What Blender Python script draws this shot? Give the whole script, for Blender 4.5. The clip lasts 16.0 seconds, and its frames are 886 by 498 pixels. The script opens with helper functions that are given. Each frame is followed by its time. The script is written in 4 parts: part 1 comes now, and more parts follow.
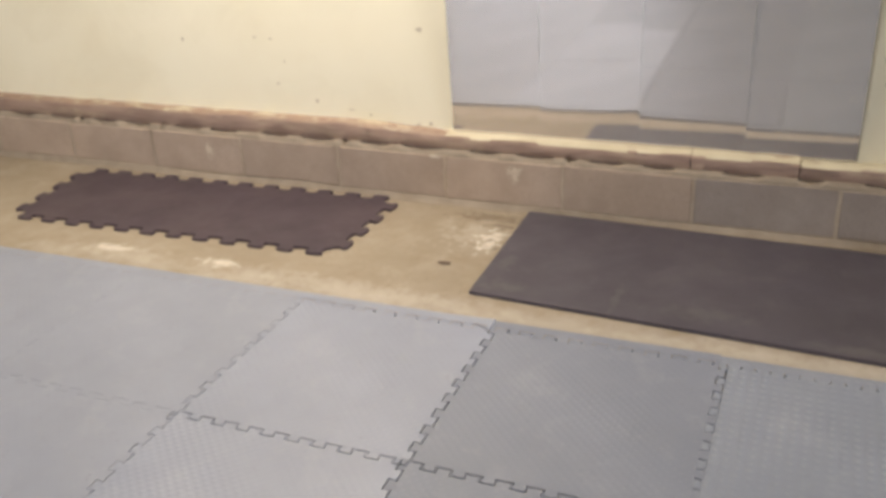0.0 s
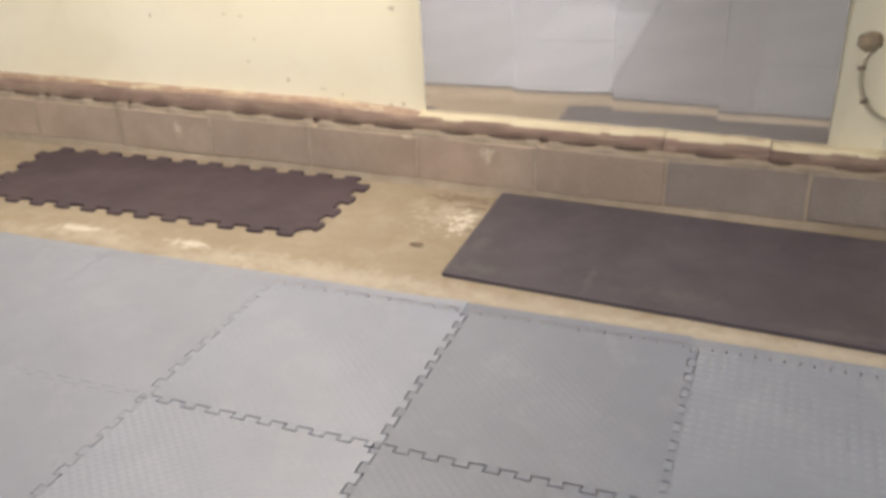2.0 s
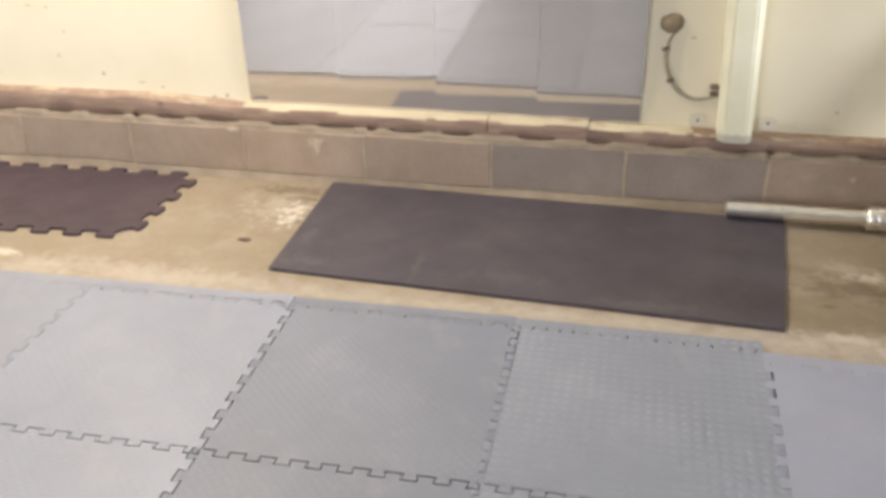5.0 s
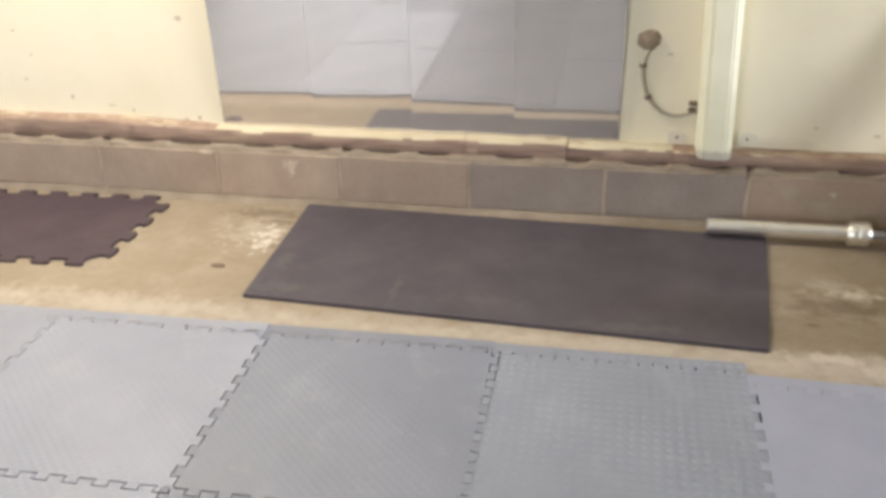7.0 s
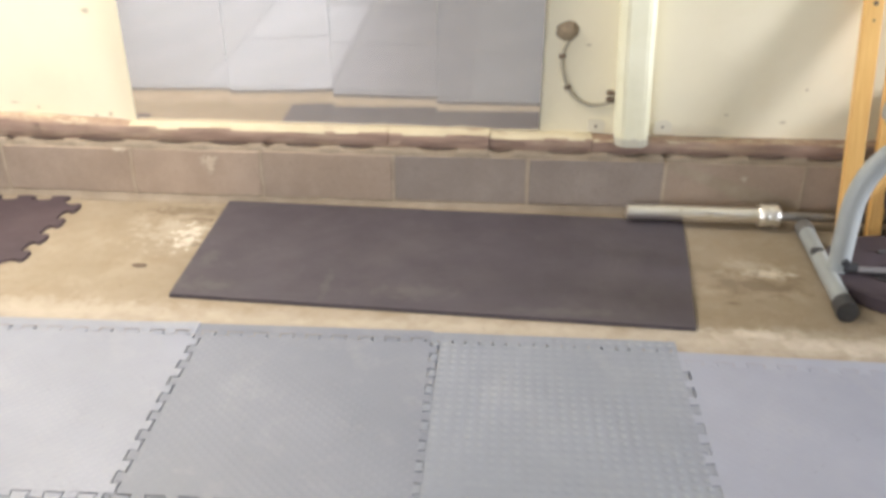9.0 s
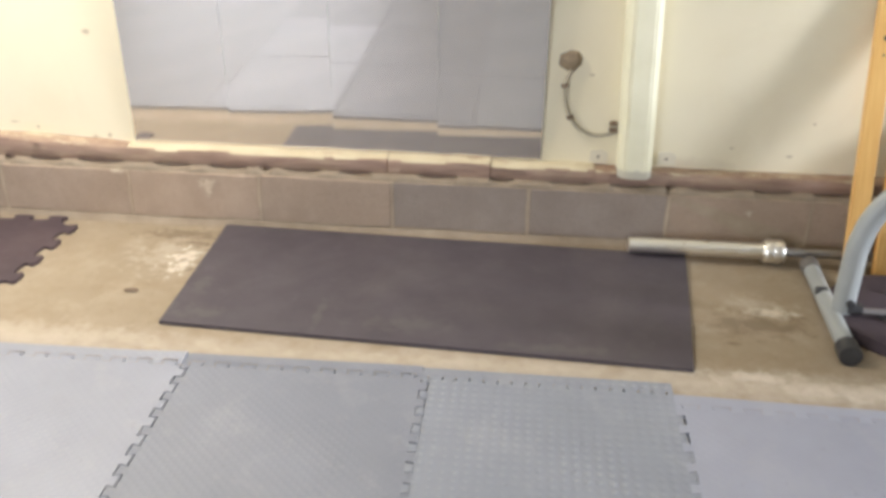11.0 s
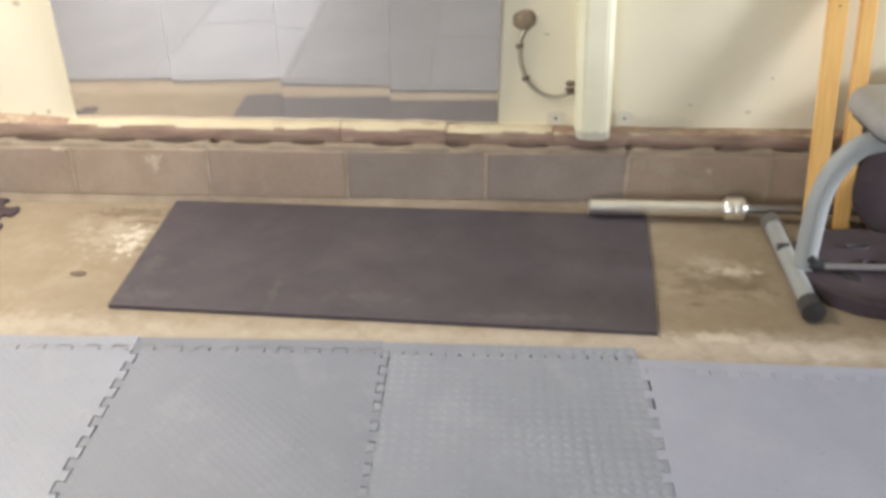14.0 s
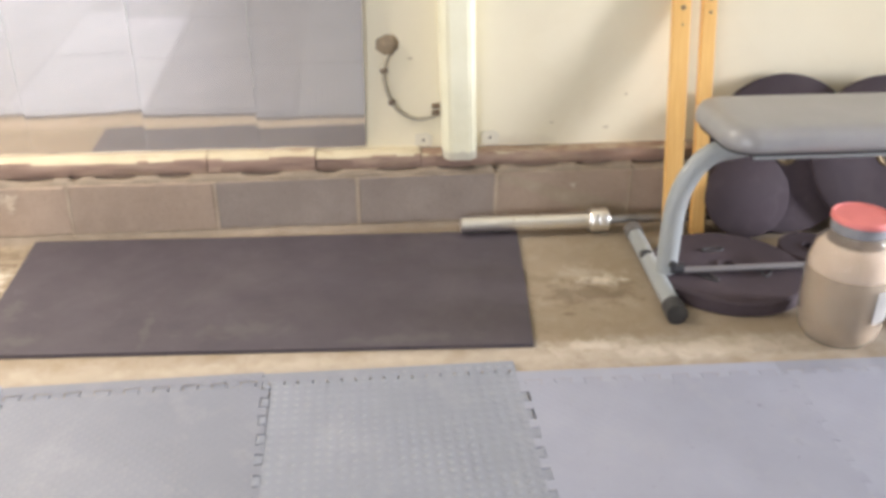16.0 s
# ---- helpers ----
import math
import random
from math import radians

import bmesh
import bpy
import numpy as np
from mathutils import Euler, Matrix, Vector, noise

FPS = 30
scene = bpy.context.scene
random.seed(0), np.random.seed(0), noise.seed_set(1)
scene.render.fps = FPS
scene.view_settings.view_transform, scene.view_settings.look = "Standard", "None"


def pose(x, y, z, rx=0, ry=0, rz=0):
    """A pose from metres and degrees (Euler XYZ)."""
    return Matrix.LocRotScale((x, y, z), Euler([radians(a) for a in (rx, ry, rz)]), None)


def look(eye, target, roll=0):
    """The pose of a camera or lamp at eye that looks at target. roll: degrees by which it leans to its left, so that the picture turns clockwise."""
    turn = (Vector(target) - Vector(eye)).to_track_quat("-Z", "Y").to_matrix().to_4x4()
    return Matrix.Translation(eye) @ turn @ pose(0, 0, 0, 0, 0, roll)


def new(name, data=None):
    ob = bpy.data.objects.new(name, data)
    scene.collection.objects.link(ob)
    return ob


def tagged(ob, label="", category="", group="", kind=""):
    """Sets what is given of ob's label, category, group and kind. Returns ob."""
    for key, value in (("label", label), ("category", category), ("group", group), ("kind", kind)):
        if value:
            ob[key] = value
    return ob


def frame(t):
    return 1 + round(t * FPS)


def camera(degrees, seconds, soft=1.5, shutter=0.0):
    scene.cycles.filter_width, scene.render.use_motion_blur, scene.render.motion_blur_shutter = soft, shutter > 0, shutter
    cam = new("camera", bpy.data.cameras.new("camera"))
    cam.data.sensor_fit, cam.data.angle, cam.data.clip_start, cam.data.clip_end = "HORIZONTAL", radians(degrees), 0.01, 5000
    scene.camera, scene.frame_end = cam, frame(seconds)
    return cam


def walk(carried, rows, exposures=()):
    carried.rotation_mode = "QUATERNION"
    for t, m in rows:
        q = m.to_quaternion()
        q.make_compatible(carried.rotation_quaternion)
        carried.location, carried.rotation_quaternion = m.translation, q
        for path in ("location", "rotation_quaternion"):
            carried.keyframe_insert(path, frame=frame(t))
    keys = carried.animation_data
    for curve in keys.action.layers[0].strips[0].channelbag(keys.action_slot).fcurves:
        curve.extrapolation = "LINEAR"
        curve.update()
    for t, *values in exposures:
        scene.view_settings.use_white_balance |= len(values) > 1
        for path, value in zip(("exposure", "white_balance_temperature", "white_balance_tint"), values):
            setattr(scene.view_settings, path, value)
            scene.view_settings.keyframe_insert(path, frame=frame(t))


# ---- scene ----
cam = camera(52.7, 16.0, soft=3.8)
PATH = [
    (0, (0.35, -2.874, 1.249), (-0.382, -1.211, 0.415), -3.0),
    (0.5, (0.343, -2.875, 1.248), (-0.428, -1.228, 0.415), -3.2),
    (1, (0.35, -2.872, 1.25), (-0.522, -1.269, 0.431), -3.1),
    (1.5, (0.352, -2.868, 1.249), (-0.453, -1.242, 0.408), -2.5),
    (2, (0.339, -2.862, 1.246), (-0.327, -1.193, 0.37), -2.0),
    (2.5, (0.337, -2.865, 1.243), (-0.235, -1.152, 0.383), -1.1),
    (3, (0.336, -2.867, 1.241), (-0.16, -1.129, 0.385), -0.7),
    (3.5, (0.342, -2.859, 1.239), (-0.083, -1.127, 0.334), -0.4),
    (4, (0.371, -2.84, 1.245), (0.009, -1.097, 0.332), -1.2),
    (6.5, (0.523, -2.77, 1.257), (0.105, -1.043, 0.339), -0.4),
    (7, (0.455, -2.753, 1.258), (0.108, -0.996, 0.367), -1.3),
    (7.5, (0.387, -2.767, 1.252), (0.118, -0.993, 0.369), -1.9),
    (8, (0.364, -2.781, 1.245), (0.167, -1.001, 0.354), -1.5),
    (8.5, (0.361, -2.783, 1.25), (0.173, -1.005, 0.353), -0.3),
    (9, (0.362, -2.775, 1.244), (0.241, -0.992, 0.346), 0.2),
    (11.5, (0.464, -2.699, 1.276), (0.273, -0.908, 0.405), 1.5),
    (12, (0.529, -2.695, 1.272), (0.226, -0.94, 0.362), 1.5),
    (12.5, (0.552, -2.686, 1.278), (0.236, -0.942, 0.351), 1.4),
    (13, (0.538, -2.674, 1.265), (0.239, -0.939, 0.317), 1.4),
    (13.5, (0.487, -2.648, 1.28), (0.285, -0.898, 0.333), 0.8),
    (14, (0.43, -2.641, 1.265), (0.354, -0.882, 0.317), -0.1),
    (14.5, (0.406, -2.647, 1.27), (0.417, -0.877, 0.337), 0.2),
    (15, (0.419, -2.657, 1.269), (0.484, -0.887, 0.341), 0.1),
    (15.5, (0.421, -2.66, 1.266), (0.569, -0.898, 0.331), 0.6),
    (16, (0.436, -2.655, 1.277), (0.633, -0.882, 0.372), 0.6),
]
walk(cam, [(t, look(e, g, r)) for t, e, g, r in PATH],
     exposures=[(0, -0.2, 6200, 16), (1.5, -0.16, 6200, 16), (4, 0.14, 6200, 16), (6.5, 0.06, 6130, 15), (7.5, 0.2, 6080, 14), (9, 0.35, 6050, 14), (12.5, 0.15, 6040, 13), (14.5, 0.26, 6060, 14), (16, 0.44, 6100, 17)])

# ---- light ----
world = bpy.data.worlds.new("world")
scene.world = world
world.use_nodes = True
sky = world.node_tree.nodes.new("ShaderNodeTexSky")
sky.sky_type, sky.sun_disc = "NISHITA", False
sky.sun_elevation, sky.sun_rotation = radians(35), radians(60)
bg = world.node_tree.nodes["Background"]
bg.inputs["Strength"].default_value = 0.1
world.node_tree.links.new(sky.outputs[0], bg.inputs["Color"])


def area_lamp(name, eye, target, sx, sy, watts, colour):
    d = bpy.data.lights.new(name, "AREA")
    d.shape, d.size, d.size_y, d.energy, d.color = "RECTANGLE", sx, sy, watts, colour
    ob = new(name, d)
    ob.matrix_world = look(eye, target)
    return ob


area_lamp("tube_light", (-1.35, -0.47, 2.2), (-1.3, -0.6, 0), 1.6, 0.12, 55, (1.0, 0.9, 0.74))
area_lamp("side_door_daylight", (6.5, -1.5, 1.15), (1.0, -0.9, 0.3), 0.9, 1.6, 400, (0.97, 0.97, 0.97))
area_lamp("main_door_daylight", (-2.3, -5.8, 1.1), (-0.6, 0, 0.4), 2.6, 2.0, 90, (0.96, 0.97, 1.0))


# ---- materials ----
class Mat:
    """A small node builder round one Principled material."""

    def __init__(self, name, colour=(0.5, 0.5, 0.5), rough=0.6, metal=0.0):
        self.m = bpy.data.materials.new(name)
        self.m.use_nodes = True
        self.t = self.m.node_tree
        self.b = self.t.nodes["Principled BSDF"]
        self.b.inputs["Base Color"].default_value = (*colour, 1)
        self.b.inputs["Roughness"].default_value = rough
        self.b.inputs["Metallic"].default_value = metal
        self.co = self.n("ShaderNodeTexCoord").outputs["Object"]

    def n(self, kind, **sets):
        node = self.t.nodes.new(kind)
        for k, v in sets.items():
            node.inputs[k].default_value = v
        return node

    def link(self, a, b):
        self.t.links.new(a, b)

    def world_place(self):
        self.co = self.n("ShaderNodeNewGeometry").outputs["Position"]
        return self

    def noise(self, scale, detail=5.0, rough=0.6, distort=0.0):
        k = self.n("ShaderNodeTexNoise", Scale=scale, Detail=detail, Roughness=rough, Distortion=distort)
        self.link(self.co, k.inputs["Vector"])
        return k.outputs["Fac"]

    def ramp(self, fac, a, b, lo=(0, 0, 0), hi=(1, 1, 1)):
        r = self.n("ShaderNodeValToRGB")
        e = r.color_ramp.elements
        e[0].position, e[1].position = a, b
        e[0].color, e[1].color = (*lo, 1), (*hi, 1)
        self.link(fac, r.inputs["Fac"])
        return r.outputs["Color"]

    def math(self, op, a, b=None, clamp=False):
        k = self.t.nodes.new("ShaderNodeMath")
        k.operation, k.use_clamp = op, clamp
        for i, v in enumerate((a, b)):
            if v is None:
                continue
            if isinstance(v, (int, float)):
                k.inputs[i].default_value = v
            else:
                self.link(v, k.inputs[i])
        return k.outputs[0]

    def mix(self, fac, a, b, kind="MIX"):
        k = self.t.nodes.new("ShaderNodeMix")
        k.data_type, k.blend_type = "RGBA", kind
        for sock, v in ((k.inputs["Factor"], fac), (k.inputs["A"], a), (k.inputs["B"], b)):
            if isinstance(v, tuple):
                sock.default_value = (*v, 1)
            elif isinstance(v, (int, float)):
                sock.default_value = v
            else:
                self.link(v, sock)
        return k.outputs["Result"]

    def spot(self, x, y, z, sx, sy, sz, wobble=0.25, scale=14.0):
        """1 inside an uneven stain of that half size round a place, 0 outside."""
        k = self.t.nodes.new("ShaderNodeVectorMath")
        k.operation = "SUBTRACT"
        self.link(self.co, k.inputs[0])
        k.inputs[1].default_value = (x, y, z)
        d = self.t.nodes.new("ShaderNodeVectorMath")
        d.operation = "DIVIDE"
        self.link(k.outputs[0], d.inputs[0])
        d.inputs[1].default_value = (sx, sy, sz)
        le = self.t.nodes.new("ShaderNodeVectorMath")
        le.operation = "LENGTH"
        self.link(d.outputs[0], le.inputs[0])
        w = self.math("MULTIPLY", self.math("SUBTRACT", self.noise(scale, 4), 0.5), wobble * 6)
        return self.ramp(self.math("ADD", le.outputs["Value"], w), 0.25, 1.25, (1, 1, 1), (0, 0, 0))

    def most(self, masks):
        out = masks[0]
        for k in masks[1:]:
            out = self.math("MAXIMUM", out, k)
        return out

    def colour(self, c):
        self.link(c, self.b.inputs["Base Color"])
        return self

    def rough(self, c):
        self.link(c, self.b.inputs["Roughness"])
        return self

    def bump(self, height, strength=0.3, distance=0.005):
        k = self.n("ShaderNodeBump", Strength=strength, Distance=distance)
        self.link(height, k.inputs["Height"])
        self.link(k.outputs["Normal"], self.b.inputs["Normal"])
        return self

    def per_object(self, base, amount=0.12):
        """base with its value changed a little from object to object."""
        r = self.t.nodes.new("ShaderNodeObjectInfo").outputs["Random"]
        v = self.math("ADD", self.math("MULTIPLY", r, amount * 2), 1 - amount)
        h = self.n("ShaderNodeHueSaturation")
        self.link(v, h.inputs["Value"])
        if isinstance(base, tuple):
            h.inputs["Color"].default_value = (*base, 1)
        else:
            self.link(base, h.inputs["Color"])
        return h.outputs["Color"]


def concrete_floor():
    k = Mat("worn_concrete", rough=0.8).world_place()
    big = k.ramp(k.noise(1.8, 6), 0.3, 0.7, (0.285, 0.23, 0.157), (0.355, 0.295, 0.213))
    c = k.mix(k.math("MULTIPLY", k.ramp(k.noise(13, 9, 0.8), 0.42, 0.72), 0.6), big, (0.25, 0.19, 0.115))
    pale = k.math("MULTIPLY", k.ramp(k.noise(7, 9, 0.78, 0.3), 0.5, 0.72), 0.45)
    c = k.mix(pale, c, (0.46, 0.4, 0.31))
    dust = k.most([k.spot(-0.95, -0.74, 0, 0.6, 0.07, 1, 0.55, 24), k.spot(-1.8, -0.73, 0, 0.25, 0.06, 1, 0.55, 24),
                   k.spot(1.2, -0.78, 0, 0.55, 0.07, 1, 0.55, 24), k.spot(0.25, -0.76, 0, 0.5, 0.03, 1, 0.55, 24),
                   k.spot(-0.68, -0.24, 0, 0.14, 0.14, 1, 0.7, 30), k.spot(1.13, -0.36, 0, 0.13, 0.06, 1, 0.5, 26)])
    c = k.mix(k.math("MULTIPLY", dust, 0.22), c, (0.66, 0.6, 0.5))
    # pale splotches, plus a daylight band painted in beside the foam at right
    chalk_daylight = k.most([k.spot(-1.42, -0.7, 0, 0.09, 0.035, 1, 0.5, 30), k.spot(-1.86, -0.7, 0, 0.1, 0.03, 1, 0.5, 30), k.spot(1.33, -0.775, 0, 0.3, 0.045, 1, 0.5, 16),
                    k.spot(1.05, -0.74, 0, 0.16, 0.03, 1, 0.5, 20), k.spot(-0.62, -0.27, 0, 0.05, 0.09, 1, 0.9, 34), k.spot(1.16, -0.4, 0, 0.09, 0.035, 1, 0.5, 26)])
    c = k.mix(k.math("MULTIPLY", chalk_daylight, 0.65), c, (0.74, 0.68, 0.58))
    swept = k.math("MULTIPLY", k.spot(0.3, -0.775, 0, 3.2, 0.09, 1, 0.35, 11), 0.5)
    c = k.mix(swept, c, (0.5, 0.445, 0.37))
    smudge = k.math("MULTIPLY", k.ramp(k.noise(5.5, 8, 0.72, 0.8), 0.54, 0.7), 0.4)
    c = k.mix(smudge, c, (0.26, 0.19, 0.115))
    dirt = k.most([k.spot(-0.68, -0.085, 0, 0.19, 0.05, 1, 0.55, 34), k.spot(-0.62, -0.15, 0, 0.06, 0.03, 1, 0.6, 40), k.spot(-1.15, -0.33, 0, 0.03, 0.02, 1, 0.4, 30),
                   k.spot(1.1, -0.47, 0, 0.17, 0.085, 1, 0.5, 20), k.spot(1.02, -0.58, 0, 0.03, 0.015, 1, 0.3, 20),
                   k.spot(-0.58, -0.33, 0, 0.022, 0.02, 1, 0.3, 30), k.spot(-0.62, -0.27, 0, 0.02, 0.015, 1, 0.3, 30)])
    c = k.mix(k.math("MULTIPLY", dirt, 0.66), c, (0.15, 0.11, 0.065))
    grit = k.ramp(k.noise(70, 3), 0.62, 0.72)
    c = k.mix(k.math("MULTIPLY", grit, 0.35), c, (0.15, 0.11, 0.07))
    h = k.math("ADD", k.noise(60, 6), k.math("MULTIPLY", k.noise(12, 5), 2.0))
    return k.colour(c).bump(h, 0.35, 0.004).m


def block_concrete(name, lo, hi):
    k = Mat(name, rough=0.92).world_place()
    c = k.ramp(k.noise(5, 6), 0.3, 0.7, lo, hi)
    c = k.mix(k.math("MULTIPLY", k.ramp(k.noise(150, 2), 0.5, 0.75), 0.4), c, tuple(v * 0.55 for v in lo))
    c = k.mix(k.math("MULTIPLY", k.ramp(k.noise(14, 8, 0.75), 0.64, 0.74), 0.45), c, (0.4, 0.34, 0.26))
    blotch = k.math("MULTIPLY", k.ramp(k.noise(9, 7, 0.7, 0.4), 0.44, 0.68), 0.28)
    c = k.mix(blotch, c, tuple(v * 0.72 for v in lo))
    scrapes = k.most([k.spot(-0.62, 0, 0.155, 0.03, 1, 0.02, 0.6, 60), k.spot(-0.62, 0, 0.13, 0.015, 1, 0.03, 0.6, 60), k.spot(1.16, 0, 0.14, 0.014, 1, 0.012, 0.5, 60),
                      k.spot(-0.93, 0, 0.183, 0.03, 1, 0.01, 0.5, 60), k.spot(-1.95, 0, 0.12, 0.02, 1, 0.03, 0.6, 50)])
    c = k.mix(k.math("MULTIPLY", scrapes, 0.7), c, (0.6, 0.52, 0.4))
    c = k.per_object(c, 0.07)
    return k.colour(c).bump(k.math("ADD", k.noise(130, 4), k.noise(30, 5)), 0.5, 0.004).m


def mortar_mat(name="mortar", gain=1.0):
    k = Mat(name, rough=0.9).world_place()
    c = k.ramp(k.noise(12, 7), 0.3, 0.7, tuple(v * gain for v in (0.29, 0.23, 0.165)), tuple(v * gain for v in (0.39, 0.32, 0.235)))
    return k.colour(c).bump(k.noise(60, 6), 0.6, 0.006).m


def sill_mat():
    k = Mat("weathered_sill", rough=0.78).world_place()
    stretch = k.t.nodes.new("ShaderNodeMapping")
    stretch.inputs["Scale"].default_value = (0.25, 1, 1.4)
    k.link(k.co, stretch.inputs["Vector"])
    k.co = stretch.outputs[0]
    c = k.ramp(k.noise(22, 8, 0.65), 0.3, 0.72, (0.24, 0.155, 0.118), (0.37, 0.262, 0.198))
    c = k.mix(k.ramp(k.noise(15, 8, 0.8), 0.5, 0.68), c, (0.42, 0.33, 0.22))
    c = k.mix(k.math("MULTIPLY", k.ramp(k.noise(40, 6, 0.7), 0.6, 0.7), 0.5), c, (0.12, 0.075, 0.055))
    return k.colour(c).bump(k.noise(45, 8), 0.6, 0.006).m


def ledge_paint(name, lo, hi):
    """Old cream paint on the ledge, flaked to the reddish board where noise lies over lo to hi."""
    k = Mat(name, rough=0.6).world_place()
    c = k.ramp(k.noise(8, 7), 0.3, 0.7, (0.5, 0.43, 0.28), (0.62, 0.55, 0.38))
    bare = k.ramp(k.noise(26, 6), 0.3, 0.7, (0.24, 0.15, 0.11), (0.38, 0.27, 0.18))
    stretch = k.t.nodes.new("ShaderNodeMapping")
    stretch.inputs["Scale"].default_value = (0.35, 1, 1)
    k.link(k.co, stretch.inputs["Vector"])
    k.co = stretch.outputs[0]
    c = k.mix(k.ramp(k.noise(24, 8, 0.75), lo, hi), c, bare)
    return k.colour(c).bump(k.noise(40, 6), 0.4, 0.004).m


def wall_paint():
    k = Mat("cream_masonry_paint", rough=0.5).world_place()
    c = k.ramp(k.noise(1.3, 5), 0.3, 0.7, (0.8, 0.73, 0.53), (0.85, 0.79, 0.6))
    stain = k.math("MULTIPLY", k.ramp(k.noise(3.1, 7, 0.6, 0.8), 0.52, 0.75), 0.25)
    c = k.mix(stain, c, (0.66, 0.58, 0.38))
    flaws = [(-1.62, 0.40, 0.012, 0.008), (-1.3, 0.315, 0.02, 0.006), (-1.22, 0.3, 0.008, 0.006), (-1.45, 0.34, 0.008, 0.01),
             (-2.05, 0.56, 0.008, 0.012), (-1.7, 0.58, 0.016, 0.006), (-1.63, 0.575, 0.01, 0.005), (-1.58, 0.49, 0.005, 0.008),
             (-2.55, 0.28, 0.014, 0.012), (-1.0, 0.63, 0.018, 0.01), (-0.97, 0.28, 0.012, 0.01), (-1.02, 0.275, 0.01, 0.008),
             (1.09, 0.33, 0.012, 0.005), (1.33, 0.42, 0.007, 0.005), (1.27, 0.31, 0.014, 0.008), (0.63, 0.55, 0.014, 0.004)]
    marks = k.most([k.spot(x, 0.075, z, sx, 1, sz, 0.3, 60) for x, z, sx, sz in flaws])
    c = k.mix(k.math("MULTIPLY", marks, 0.6), c, (0.34, 0.26, 0.15))
    damp = k.most([k.spot(0.95, 0.075, 0.27, 0.2, 1, 0.03, 0.3, 12), k.spot(-1.6, 0.075, 0.265, 0.6, 1, 0.02, 0.3, 10)])
    c = k.mix(k.math("MULTIPLY", damp, 0.35), c, (0.55, 0.47, 0.34))
    return k.colour(c).bump(k.math("ADD", k.noise(4, 3), k.math("MULTIPLY", k.noise(90, 4), 0.15)), 0.12, 0.01).m


def plain_wall():
    k = Mat("off_white_wall", rough=0.7).world_place()
    c = k.ramp(k.noise(2, 5), 0.3, 0.7, (0.58, 0.55, 0.46), (0.66, 0.63, 0.54))
    return k.colour(c).bump(k.noise(25, 5), 0.1, 0.006).m


def post_paint():
    k = Mat("pale_post_paint", rough=0.42).world_place()
    c = k.ramp(k.noise(7, 5), 0.3, 0.7, (0.74, 0.72, 0.52), (0.83, 0.81, 0.62))
    sep = k.t.nodes.new("ShaderNodeSeparateXYZ")
    k.link(k.co, sep.inputs[0])
    edge = k.math("ADD", sep.outputs["Z"], k.math("MULTIPLY", k.noise(30, 4), 0.03))
    bare = k.ramp(edge, 0.272, 0.284, (1, 1, 1), (0, 0, 0))
    c = k.mix(bare, c, (0.52, 0.5, 0.4))
    return k.colour(c).bump(k.noise(50, 5), 0.15, 0.004).m


def rubber(name, lo, hi, rough=0.62, scale=1.0, scuffs=()):
    k = Mat(name, rough=rough)
    c = k.ramp(k.noise(4 * scale, 8, 0.65), 0.3, 0.75, lo, hi)
    c = k.mix(k.math("MULTIPLY", k.ramp(k.noise(17, 9, 0.75, 0.5), 0.56, 0.74), 0.3), c, tuple(min(1, v * 1.9) for v in hi))
    dusty = k.math("MULTIPLY", k.ramp(k.noise(2.2 * scale, 7, 0.68, 0.6), 0.5, 0.74), 0.35)
    c = k.mix(dusty, c, (hi[0] * 1.7, hi[1] * 1.75, hi[2] * 1.45))
    if scuffs:
        worn = k.most([k.spot(x, y, 0.01, sx, sy, 1, 0.5, 26) for x, y, sx, sy in scuffs])
        c = k.mix(k.math("MULTIPLY", worn, 0.2), c, (0.19, 0.18, 0.155))
    r = k.ramp(k.noise(6, 6), 0.3, 0.7, (rough - 0.1,) * 3, (rough + 0.12,) * 3)
    return k.colour(c).rough(r).bump(k.noise(220, 3), 0.25, 0.002).m


